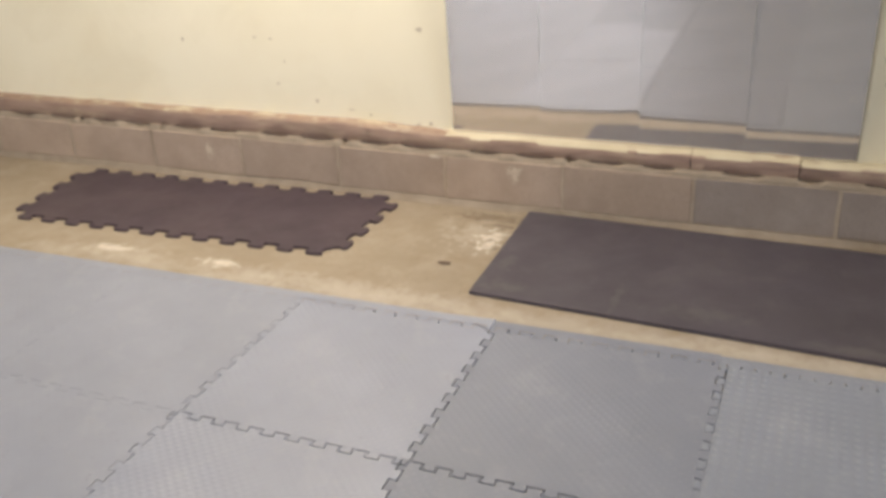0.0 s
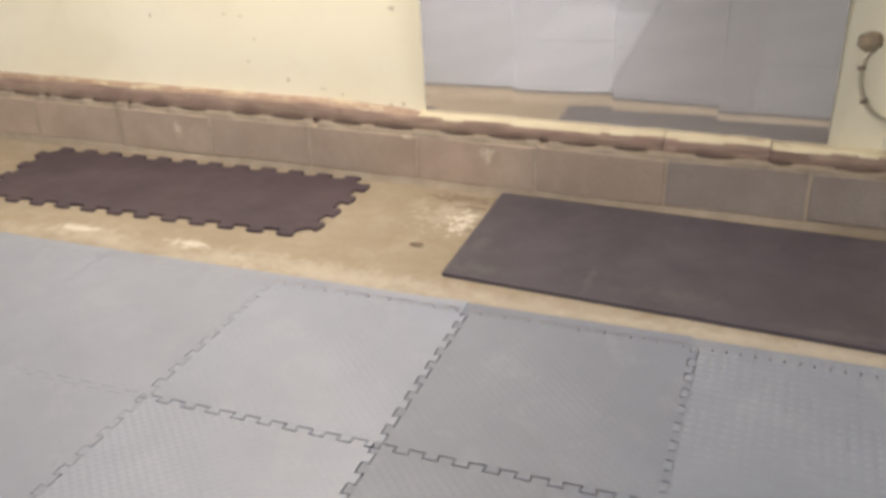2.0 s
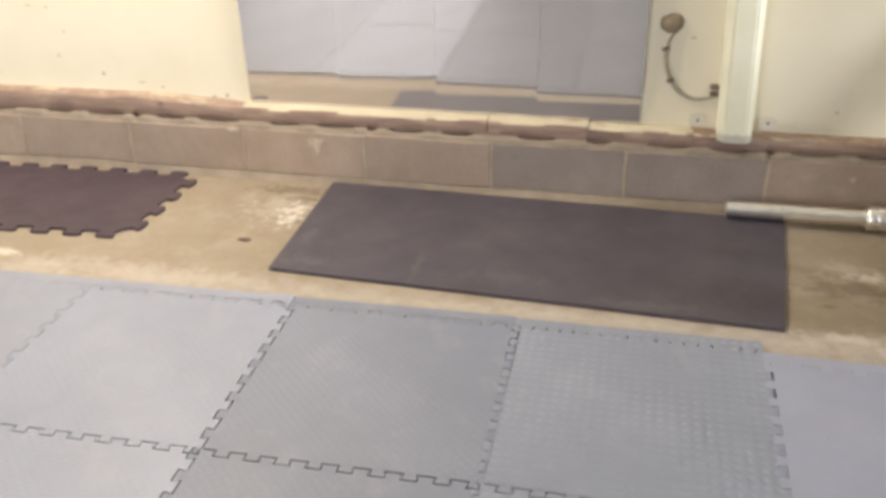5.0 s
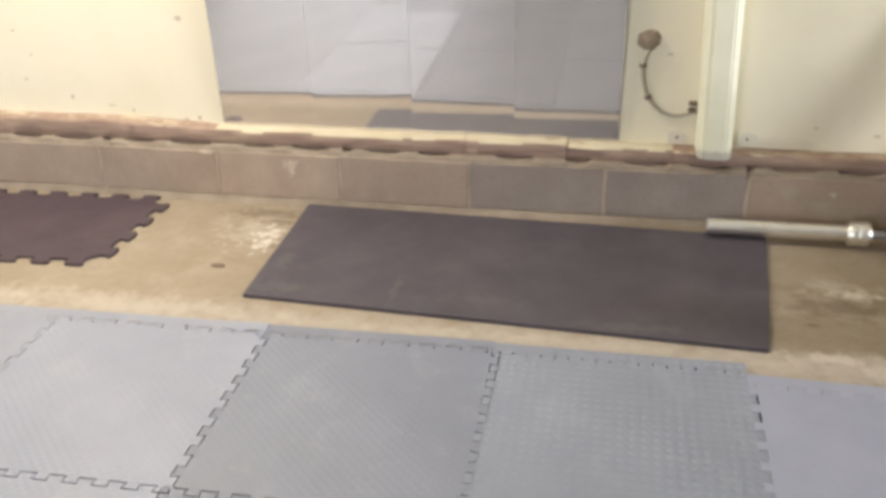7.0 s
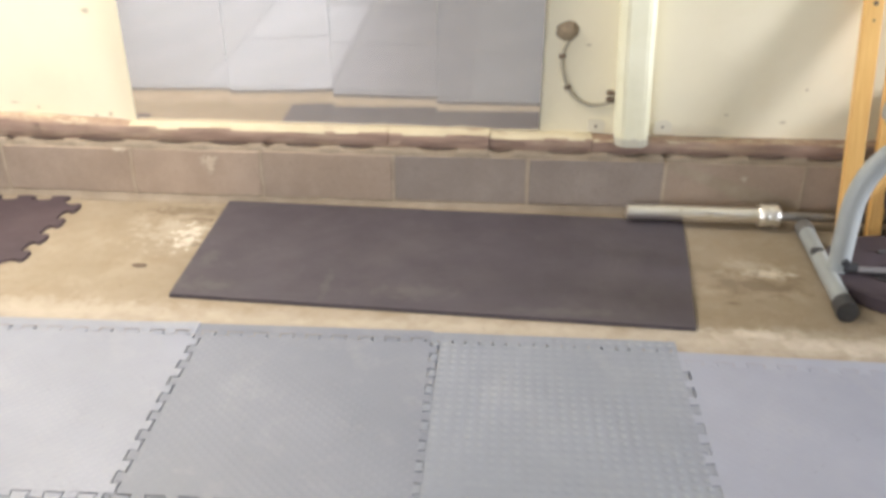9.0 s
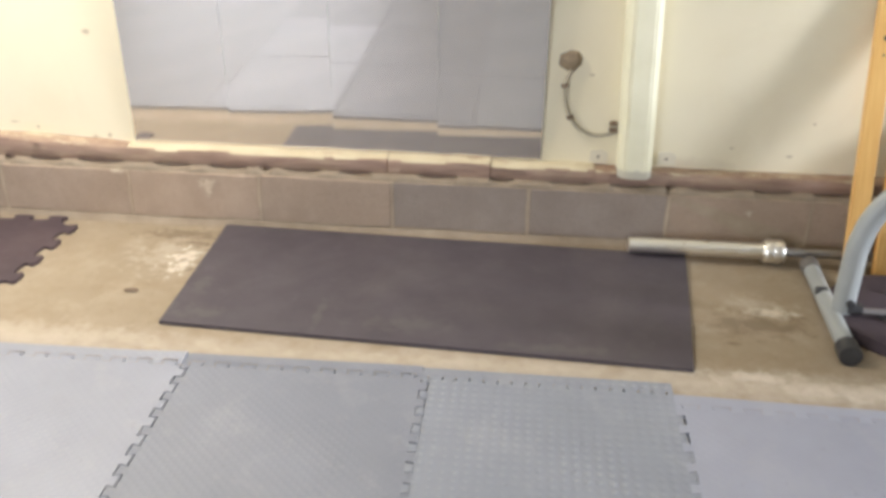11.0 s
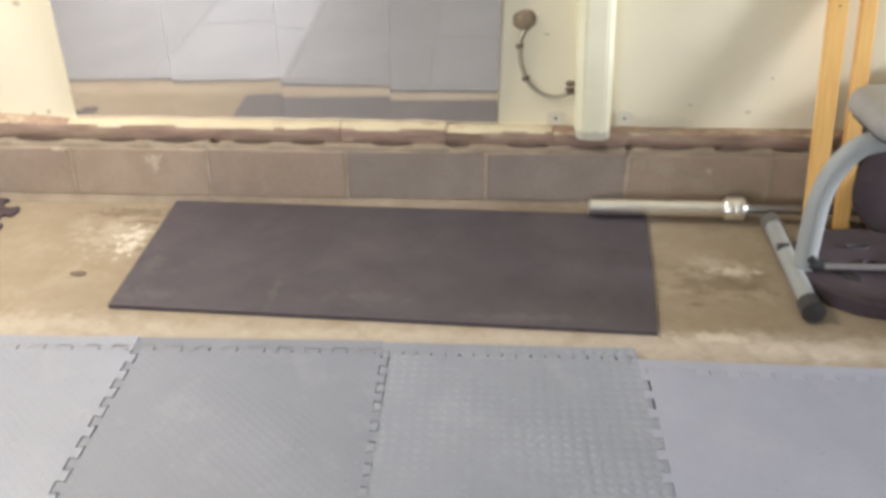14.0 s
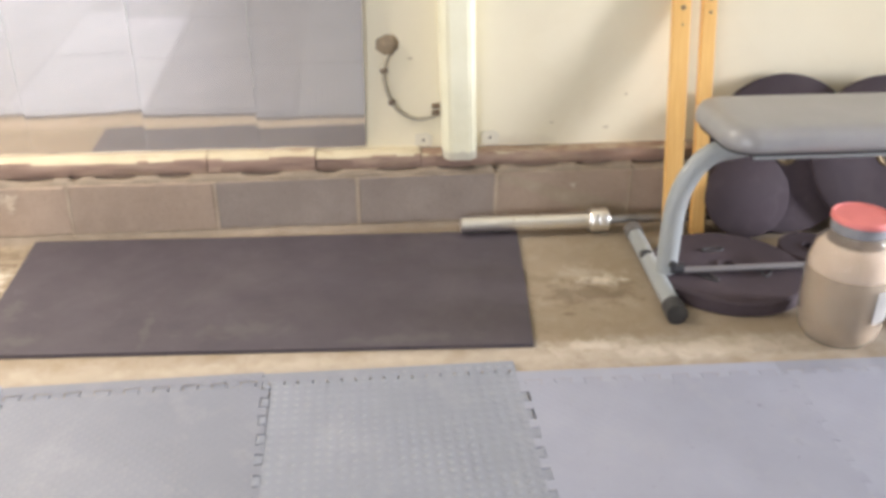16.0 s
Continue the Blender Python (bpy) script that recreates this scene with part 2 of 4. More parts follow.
def foam(name, pattern, shade=1.0, lo=0.42, hi=0.54, gloss=0.55, tint=(1.0, 1.0, 1.0), marks=0.0):
    """Grey foam tile with a pressed tread: "coin" round studs, "weave" fine slanted bars, "faint" almost worn smooth."""
    k = Mat(name, rough=0.36)
    c = k.ramp(k.noise(3, 7, 0.6), 0.3, 0.72, tuple(v * shade * u for v, u in zip((0.248, 0.262, 0.308), tint)), tuple(v * shade * u for v, u in zip((0.3, 0.316, 0.37), tint)))
    dust = k.math("MULTIPLY", k.ramp(k.noise(8, 9, 0.72, 0.4), 0.52, 0.72), 0.35)
    c = k.mix(dust, c, (0.38, 0.385, 0.41))
    specks = k.ramp(k.noise(45, 2), 0.7, 0.74)
    c = k.mix(k.math("MULTIPLY", specks, 0.3), c, (0.14, 0.14, 0.14))
    if marks:
        c = k.mix(k.math("MULTIPLY", k.ramp(k.noise(21, 3, 0.6), 0.71, 0.745), marks), c, (0.09, 0.088, 0.085))
    c = k.per_object(c, 0.03)
    turn = k.t.nodes.new("ShaderNodeMapping")
    k.link(k.co, turn.inputs["Vector"])
    sep = k.t.nodes.new("ShaderNodeSeparateXYZ")
    k.link(turn.outputs[0], sep.inputs[0])
    if pattern == "coin":
        f, amount, wear = 2 * math.pi / 0.0258, 0.55, 0.3
    else:
        turn.inputs["Rotation"].default_value = (0, 0, radians(45))
        f, amount = 2 * math.pi / 0.0185, (0.34 if pattern == "weave" else 0.08)
        wear = 0.1 if pattern == "weave" else 0.02
    sx = k.math("SINE", k.math("MULTIPLY", sep.outputs["X"], f))
    sy = k.math("SINE", k.math("MULTIPLY", sep.outputs["Y"], f))
    up = lambda v: k.math("ADD", k.math("MULTIPLY", v, 0.5), 0.5)
    h = k.math("MULTIPLY", up(sx), up(sy))
    worn = k.ramp(k.noise(2.6, 4, 0.6), 0.36, 0.66, (0.15,) * 3, (1,) * 3)
    h = k.math("MULTIPLY", h, worn)
    tread = k.ramp(h, 0.3, 0.8)
    c = k.mix(k.math("MULTIPLY", tread, wear), c, (0.42, 0.435, 0.46))
    r = k.ramp(k.noise(5, 6), 0.3, 0.7, (lo,) * 3, (hi,) * 3)
    k.b.inputs["Specular IOR Level"].default_value = gloss
    return k.colour(c).rough(r).bump(k.math("ADD", h, k.math("MULTIPLY", k.noise(120, 3), 0.25)), amount, 0.0055 if pattern == "coin" else 0.004).m


def pine():
    k = Mat("varnished_pine", rough=0.4)
    m = k.t.nodes.new("ShaderNodeMapping")
    m.inputs["Scale"].default_value = (1, 1, 0.06)
    k.link(k.co, m.inputs["Vector"])
    old, k.co = k.co, m.outputs[0]
    grain = k.noise(55, 6, 0.6, 1.2)
    k.co = old
    c = k.ramp(grain, 0.3, 0.7, (0.72, 0.41, 0.12), (0.86, 0.56, 0.2))
    c = k.mix(k.math("MULTIPLY", k.ramp(k.noise(6, 4), 0.62, 0.72), 0.35), c, (0.45, 0.22, 0.06))
    return k.colour(c).bump(grain, 0.08, 0.002).m


def metal(name, colour, rough):
    k = Mat(name, colour, rough, 1.0)
    r = k.ramp(k.noise(30, 6), 0.3, 0.7, (rough * 0.8,) * 3, (rough * 1.4,) * 3)
    return k.rough(r).m


def enamel(name, colour, rough=0.4):
    k = Mat(name, colour, rough)
    c = k.ramp(k.noise(12, 6), 0.3, 0.75, tuple(v * 0.9 for v in colour), colour)
    c = k.mix(k.math("MULTIPLY", k.ramp(k.noise(35, 5), 0.66, 0.72), 0.4), c, tuple(v * 0.5 for v in colour))
    return k.colour(c).bump(k.noise(120, 3), 0.06, 0.002).m


def vinyl():
    k = Mat("grey_vinyl", rough=0.36)
    k.b.inputs["Specular IOR Level"].default_value = 0.8
    c = k.ramp(k.noise(5, 6), 0.3, 0.7, (0.26, 0.258, 0.255), (0.33, 0.328, 0.322))
    v = k.t.nodes.new("ShaderNodeTexVoronoi")
    v.inputs["Scale"].default_value = 420
    k.link(k.co, v.inputs["Vector"])
    return k.colour(c).bump(v.outputs["Distance"], 0.12, 0.001).m


FLOOR, MORTAR, SILL = concrete_floor(), mortar_mat(), sill_mat()
LEDGE = ledge_paint("flaked_cream_paint", 0.56, 0.66)
LEDGE_BARE = ledge_paint("mostly_bare_ledge", 0.36, 0.5)
BEDDING = mortar_mat("brownish_bedding", 0.78)
FILLET = mortar_mat("dirty_fillet_mortar", 0.9)
PALE_MORTAR = mortar_mat("pale_mortar", 1.25)
BLOCK_TAN = block_concrete("tan_concrete_block", (0.36, 0.275, 0.205), (0.435, 0.34, 0.258))
BLOCK_GREY = block_concrete("grey_concrete_block", (0.26, 0.212, 0.178), (0.325, 0.273, 0.23))
WALL, PLAIN, POST, PINE, VINYL = wall_paint(), plain_wall(), post_paint(), pine(), vinyl()
FOAM = {p: foam("grey_foam_" + p, p, tint=q) for p, q in (("coin", (0.88, 0.905, 0.895)), ("weave", (0.785, 0.798, 0.803)), ("faint", (1.0, 1.0, 1.0)))}
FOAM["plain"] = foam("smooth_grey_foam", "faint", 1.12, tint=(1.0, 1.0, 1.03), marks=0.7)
FOAM["warm"] = foam("warm_pale_foam", "faint", 1.0, 0.42, 0.54, 0.7, (0.99, 1.0, 1.0))
FOAM["far"] = foam("dull_grey_foam", "faint", 0.93, 0.55, 0.68, 0.4)
FOAM["pale"] = foam("pale_grey_foam", "weave", 1.02, 0.38, 0.5, 0.75, (0.98, 1.0, 1.025))
RUBBER = rubber("black_rubber", (0.06, 0.05, 0.06), (0.082, 0.07, 0.082), scuffs=((-0.44, -0.6, 0.1, 0.05), (-0.12, -0.58, 0.015, 0.1), (0.12, -0.6, 0.16, 0.05), (0.55, -0.68, 0.2, 0.03), (-0.5, -0.45, 0.03, 0.08)))
RUBBER_WORN = rubber("brown_black_rubber", (0.05, 0.033, 0.04), (0.07, 0.047, 0.056), 0.7)
PLATE_RUBBER = rubber("plate_rubber", (0.054, 0.041, 0.048), (0.074, 0.057, 0.066), 0.8)
PLATE_RUBBER.node_tree.nodes["Principled BSDF"].inputs["Specular IOR Level"].default_value = 0.25
CHROME = metal("chrome", (0.96, 0.94, 0.87), 0.31)
BRASS = metal("dull_brass", (0.3, 0.23, 0.14), 0.5)
STEEL = metal("bare_steel", (0.36, 0.35, 0.33), 0.45)
TUBE = enamel("grey_tube_enamel", (0.36, 0.385, 0.38))
TUBE_DARK = enamel("dull_bar_enamel", (0.23, 0.215, 0.21))
GREY_CAP = rubber("grey_plastic", (0.11, 0.1, 0.1), (0.16, 0.15, 0.14), 0.6)
CAP = rubber("black_plastic", (0.03, 0.03, 0.032), (0.05, 0.05, 0.052), 0.5)
MIRROR = Mat("dusty_mirror_glass", (0.725, 0.68, 0.625), 0.04, 0.9).world_place()
film = MIRROR.ramp(MIRROR.noise(1.2, 2, 0.4), 0.1, 0.9, (0.84,) * 3, (0.68,) * 3)
MIRROR.link(film, MIRROR.b.inputs["Metallic"])
MIRROR = MIRROR.m
MIRROR_EDGE = Mat("mirror_edge", (0.5, 0.54, 0.5), 0.2).m
TABS = enamel("greyish_filler", (0.78, 0.73, 0.58), 0.7)
CABLE = enamel("grey_cable", (0.42, 0.38, 0.28), 0.6)
LUMP = rubber("brown_putty", (0.2, 0.15, 0.1), (0.34, 0.27, 0.18), 0.85, 8)
CLIP = enamel("dark_clip", (0.16, 0.11, 0.07), 0.6)
LID = enamel("red_plastic", (0.8, 0.24, 0.22), 0.5)
POWDER = rubber("tan_powder", (0.19, 0.148, 0.102), (0.24, 0.19, 0.136), 0.9, 2)
LABEL = enamel("white_label", (0.75, 0.74, 0.7), 0.5)
NECK = enamel("smoky_grey_plastic", (0.27, 0.27, 0.28), 0.25)
CLEAR = Mat("dusty_clear_plastic", (0.92, 0.87, 0.78), 0.09)
CLEAR.link(CLEAR.ramp(CLEAR.noise(14, 7, 0.7), 0.35, 0.7, (0.91,) * 3, (0.97,) * 3), CLEAR.b.inputs["Transmission Weight"])
CLEAR.b.inputs["IOR"].default_value = 1.2
CLEAR = CLEAR.m
COAT = Mat("powder_film", rough=0.7)
COAT.colour(COAT.ramp(COAT.noise(16, 6, 0.7), 0.35, 0.7, (0.5, 0.42, 0.35), (0.66, 0.58, 0.51)))
COAT.b.inputs["Transmission Weight"].default_value = 0.3
COAT.b.inputs["IOR"].default_value = 1.1
COAT = COAT.m


# ---- mesh helpers ----
def obj(name, bm, mat, parent=None, label="", smooth=None):
    me = bpy.data.meshes.new(name)
    bm.normal_update()
    bm.to_mesh(me)
    bm.free()
    me.materials.append(mat)
    if smooth is not None:
        me.polygons.foreach_set("use_smooth", [True] * len(me.polygons))
        me.set_sharp_from_angle(angle=radians(smooth))
    ob = new(name, me)
    if parent:
        ob.parent = parent
    if label:
        tagged(ob, label)
    return ob


part = obj


def box(x0, y0, z0, x1, y1, z1, bevel=0.0, seg=2, bm=None):
    bm = bm or bmesh.new()
    v = bmesh.ops.create_cube(bm, size=1.0)["verts"]
    for w in v:
        w.co = Vector(((x0 + x1) / 2 + w.co.x * (x1 - x0), (y0 + y1) / 2 + w.co.y * (y1 - y0), (z0 + z1) / 2 + w.co.z * (z1 - z0)))
    if bevel:
        es = list({e for w in v for e in w.link_edges})
        bmesh.ops.bevel(bm, geom=es, offset=bevel, segments=seg, affect="EDGES", profile=0.6)
    return bm


def lathe(profile, n=48, bm=None, m=Matrix.Identity(4)):
    """Turns (radius, height) pairs round z; ends with radius 0 close it."""
    bm = bm or bmesh.new()
    rings = []
    for r, z in profile:
        if r < 1e-6:
            rings.append([bm.verts.new(m @ Vector((0, 0, z)))])
        else:
            rings.append([bm.verts.new(m @ Vector((r * math.cos(2 * math.pi * i / n), r * math.sin(2 * math.pi * i / n), z))) for i in range(n)])
    for a, b in zip(rings, rings[1:]):
        for i in range(n):
            j = (i + 1) % n
            if len(a) == 1 and len(b) == 1:
                continue
            if len(a) == 1:
                bm.faces.new((a[0], b[j], b[i]))
            elif len(b) == 1:
                bm.faces.new((a[i], a[j], b[0]))
            else:
                bm.faces.new((a[i], a[j], b[j], b[i]))
    bmesh.ops.recalc_face_normals(bm, faces=bm.faces)
    return bm


def sweep(points, radius, n=16, flat=1.0, bm=None):
    """A tube along points, capped; flat squeezes its section across."""
    bm = bm or bmesh.new()
    pts = [Vector(p) for p in points]
    rings, up = [], None
    for i, p in enumerate(pts):
        d = (pts[min(i + 1, len(pts) - 1)] - pts[max(i - 1, 0)]).normalized()
        if up is None:
            up = d.orthogonal().normalized() if abs(d.y) > 0.9 else (Vector((0, 1, 0)) - d * d.y).normalized()
        up = (up - d * up.dot(d)).normalized()
        side = d.cross(up)
        rings.append([bm.verts.new(p + up * (radius * flat * math.cos(2 * math.pi * k / n)) + side * (radius * math.sin(2 * math.pi * k / n))) for k in range(n)])
    for a, b in zip(rings, rings[1:]):
        for k in range(n):
            bm.faces.new((a[k], a[(k + 1) % n], b[(k + 1) % n], b[k]))
    bm.faces.new(rings[0][::-1])
    bm.faces.new(rings[-1])
    bmesh.ops.recalc_face_normals(bm, faces=bm.faces)
    return bm


def slab(outline, z0, z1, soft=0.0):
    """A flat piece with that outline from z0 to z1, its top edge eased by soft."""
    bm = bmesh.new()
    n = len(outline)
    low = [bm.verts.new((x, y, z0)) for x, y in outline]
    high = [bm.verts.new((x, y, z1)) for x, y in outline]
    for i in range(n):
        j = (i + 1) % n
        bm.faces.new((low[i], low[j], high[j], high[i]))
    top = bm.faces.new(high)
    bm.faces.new(low[::-1])
    if soft:
        bmesh.ops.inset_region(bm, faces=[top], thickness=soft, depth=0)
        for v in top.verts:
            v.co.z = z1 + soft * 0.5
    bmesh.ops.recalc_face_normals(bm, faces=bm.faces)
    return bm


def spline(points, steps=8):
    """A smooth line through points (Catmull-Rom)."""
    p = [Vector(q) for q in points]
    p = [p[0] * 2 - p[1], *p, p[-1] * 2 - p[-2]]
    out = []
    for a, b, c, d in zip(p, p[1:], p[2:], p[3:]):
        for i in range(steps):
            t = i / steps
            out.append(0.5 * (2 * b + (c - a) * t + (2 * a - 5 * b + 4 * c - d) * t * t + (3 * b - a - 3 * c + d) * t ** 3))
    return out + [p[-2]]


# ---- setting ----
X0, X1, Y0, YW, H = -4.3, 4.1, -5.9, 0.075, 2.5
tagged(obj("floor", box(X0, Y0, -0.12, X1, 0.2, 0.0), FLOOR), "worn yellowish concrete garage floor with pale dust and a painted daylight band", "floor", kind="structure")
tagged(obj("ceiling", box(X0, Y0, H, X1, 0.2, H + 0.1), PLAIN), "plain pale ceiling", "ceiling", kind="structure")
bm = box(X0, Y0 - 0.12, 0, -3.65, Y0, H)
box(-0.95, Y0 - 0.12, 0, X1, Y0, H, bm=bm)
box(-3.65, Y0 - 0.12, 2.15, -0.95, Y0, H, bm=bm)
tagged(obj("wall_south", bm, PLAIN), "plain off-white wall with a wide doorway", "wall", kind="structure")
tagged(obj("wall_west", box(X0 - 0.12, Y0 - 0.12, 0, X0, 0.2, H), PLAIN), "plain off-white wall", "wall", kind="structure")
# unseen wall; its edge at -0.66 keeps daylight off the wall behind the plates
bm = box(X1, -0.66, 0, X1 + 0.12, 0.2, H)
box(X1, Y0 - 0.12, 0, X1 + 0.12, -3.1, H, bm=bm)
box(X1, -3.1, 2.05, X1 + 0.12, -0.66, H, bm=bm)
tagged(obj("wall_east", bm, PLAIN), "unseen plain off-white wall with a doorway that shapes the daylight", "wall", kind="structure")
tagged(obj("ground", box(-40, -60, -0.2, 60, 40, -0.125), FLOOR), "pale ground outside the doorways", "ground", kind="structure")

# long wall: painted panels on a reddish sill on a course of blocks
wall = tagged(obj("wall_north", box(X0, YW, 0.2, X1, 0.2, H), WALL), "cream painted garage wall with small scuffs", "wall", kind="structure")

plinth = tagged(obj("plinth", box(X0, 0.0015, 0, X1, 0.16, 0.188), MORTAR), "low course of rough concrete blocks under the wall", "plinth", kind="structure")
rng = random.Random(4)
for i in range(-9, 10):
    x = 0.006 + 0.4485 * i
    bm = box(0.0045, 0, 0.0, 0.444, 0.05, 0.159, 0.004, 2)
    for v in bm.verts:
        v.co.y += rng.uniform(-0.0015, 0.0015)
        v.co.z += rng.uniform(-0.002, 0.002)
    b = obj("block", bm, BLOCK_GREY if i in (0, 1) else BLOCK_TAN, plinth)
    b.location = (x, rng.uniform(-0.002, 0.001), 0.029)

for i in range(-8, 10):
    x = 0.006 + 0.4485 * i
    bm = bmesh.new()
    rows = []
    for k in range(13):
        z = 0.02 + 0.168 * k / 12
        w = 0.0055 + 0.003 * noise.noise((i * 3.3, z * 30, 0)) + (0.002 if i in (1, 2) else 0)
        o = 0.003 * noise.noise((i * 1.7, z * 22, 5))
        d = -0.0022 + 0.0015 * noise.noise((i, z * 40, 9))
        rows.append([bm.verts.new(q) for q in ((x + o - w, 0.01, z), (x + o - w * 0.7, d, z), (x + o + w * 0.7, d, z), (x + o + w, 0.01, z))])
    for a, b in zip(rows, rows[1:]):
        for k in range(3):
            bm.faces.new((a[k], a[k + 1], b[k + 1], b[k]))
    bm.faces.new(rows[-1][::-1])
    bmesh.ops.recalc_face_normals(bm, faces=bm.faces)
    part("mortar_joint", bm, PALE_MORTAR if -5 < i < 3 else MORTAR, plinth, smooth=60)

# mortar fillet along the foot of the blocks
bm = bmesh.new()
n = 160
rows = []
for i in range(n + 1):
    x = X0 + (X1 - X0) * i / n
    w = 0.016 + 0.01 * noise.noise((x * 1.7, 0, 0)) + 0.006 * noise.noise((x * 9, 3, 0))
    h = 0.0225 + 0.007 * noise.noise((x * 2.3, 7, 0)) + 0.004 * noise.noise((x * 12, 1, 0))
    rows.append([bm.verts.new((x, y, z)) for y, z in ((0.02, h), (-0.004, h), (-w * 0.55, h * 0.4), (-w, 0.001))])
for a, b in zip(rows, rows[1:]):
    for k in range(3):
        bm.faces.new((a[k], b[k], b[k + 1], a[k + 1]))
bmesh.ops.recalc_face_normals(bm, faces=bm.faces)
tagged(obj("trim", bm, FILLET, smooth=60), "rough mortar fillet along the foot of the blocks", "trim", kind="structure")


# hollows along the underside of the sill
GAPS = ((-2.812, -2.657), (-2.641, -2.601), (-2.561, -2.434), (-2.387, -2.247), (-2.193, -2.173), (-2.124, -1.988), (-1.951, -1.811),
        (-1.69, -1.575), (-1.517, -1.366), (-1.333, -1.296), (-1.245, -1.127), (-1.073, -0.914), (-0.801, -0.683), (-0.625, -0.485), (-0.438, -0.402),
        (-0.356, -0.239), (-0.174, -0.062), (0.088, 0.215), (0.324, 0.4), (0.518, 0.65), (0.716, 0.836), (0.889, 0.917), (0.968, 1.11), (1.171, 1.289))


def hollow(x):
    """How deep the hollow under the sill is at x, 0 to 1."""
    for a, b in GAPS:
        if a < x < b:
            return math.sqrt(max(0.0, 1 - ((x - (a + b) / 2) / ((b - a) / 2)) ** 2))
    return 0.0


def rough_bar(x0, x1, y0, y1, z0, z1, seed, wob=0.004, step=0.011, lip=0.62, ease=0.036, rise=0.0):
    """A bar along x with uneven, worn faces; rise lifts its top beyond the mirrors."""
    bm = bmesh.new()
    n = max(2, int((x1 - x0) / step))
    sec = ((y1, z0), (y0 + 0.004, z0), (y0, z0 + 0.006), (y0, z0 + (z1 - z0) * (lip - 0.12)), (y0 + 0.004, z0 + (z1 - z0) * lip), (y0 + ease, z1), (y1, z1))
    rows = []
    for i in range(n + 1):
        x = x0 + (x1 - x0) * i / n
        row = []
        for k, (y, z) in enumerate(sec):
            q = (x * 6, k * 3.1 + seed, seed)
            f = 0 if k in (0, 6) else 1
            if k < 3:
                z += 0.008 * hollow(x)
            if k > 2:
                z += rise * min(1.0, max(0.0, (-0.9 - x) / 0.35))
            row.append(bm.verts.new((x, y + f * wob * noise.noise(q), z + f * wob * 0.7 * noise.noise((x * 11, seed, k * 2.3)))))
        rows.append(row)
    for a, b in zip(rows, rows[1:]):
        for k in range(len(sec)):
            j = (k + 1) % len(sec)
            bm.faces.new((a[k], b[k], b[j], a[j]))
    bm.faces.new(rows[0])
    bm.faces.new(rows[-1][::-1])
    bmesh.ops.recalc_face_normals(bm, faces=bm.faces)
    return bm


sill = tagged(obj("sill", box(X0, 0.043, 0.19, X1, 0.16, 0.25), SILL), "weathered reddish-brown sill with flaked cream paint", "sill", kind="structure")
for i, (a, b, top, lip) in enumerate(((X0, -0.0145, 0.264, 0.86), (-0.0115, 0.3235, 0.2645, 0.84), (0.3275, 0.66, 0.26, 0.86), (0.6615, X1, 0.256, 0.92))):
    sb = part("sill_board", rough_bar(a, b, 0.026, 0.11, 0.2065, top, 5.0 + i, lip=lip, ease=0.03, rise=0.016 if i == 0 else 0.0), SILL, sill, smooth=50)
    sb.data.materials.append(LEDGE)
    sb.data.materials.append(LEDGE_BARE)
    for f in sb.data.polygons:
        if f.normal.z > 0.5:
            f.material_index = 1 if -0.9 < f.center.x < 0.66 else 2
# broken bedding under the sill: lumps of mortar between lens-shaped gaps
def bedding(x0, x1, w0, w1, seed):
    """A lump from x0 to x1 that reaches up to the sill, with thin tails of length w0 and w1 into the gaps beside it."""
    bm = bmesh.new()
    a, b = x0 - w0, x1 + w1
    n = max(8, int((b - a) / 0.007))
    rows = []
    for i in range(n + 1):
        x = a + (b - a) * i / n
        out = (x0 - x) / w0 if x < x0 else (x - x1) / w1 if x > x1 else 0.0
        full = 1.0 - min(1.0, out * 1.05) ** 0.28
        top = 0.1965 + 0.0115 * full + 0.002 * noise.noise((x * 35, seed, 1))
        front = 0.007 - 0.004 * full + 0.005 * noise.noise((x * 25, seed, 2))
        rows.append([bm.verts.new(q) for q in ((x, 0.06, 0.186), (x, front, 0.186), (x, front + 0.002, 0.186 + (top - 0.186) * 0.65), (x, front + 0.01, top), (x, 0.06, top))])
    for p, q in zip(rows, rows[1:]):
        for k in range(5):
            j = (k + 1) % 5
            bm.faces.new((p[k], q[k], q[j], p[j]))
    bm.faces.new(rows[0])
    bm.faces.new(rows[-1][::-1])
    bmesh.ops.recalc_face_normals(bm, faces=bm.faces)
    return bm


gaps = list(GAPS)
while gaps[0][0] > X0 + 0.4:
    b = gaps[0][0] - rng.uniform(0.03, 0.1)
    gaps.insert(0, (b - rng.uniform(0.08, 0.15), b))
while gaps[-1][1] < X1 - 0.4:
    a = gaps[-1][1] + rng.uniform(0.03, 0.1)
    gaps.append((a, a + rng.uniform(0.08, 0.15)))
for i, ((a, b), (c, d)) in enumerate(zip(gaps, gaps[1:])):
    part("bedding_lump", bedding(b, c, (b - a) * 0.499, (d - c) * 0.499, 20.0 + i), BEDDING, sill, smooth=70)

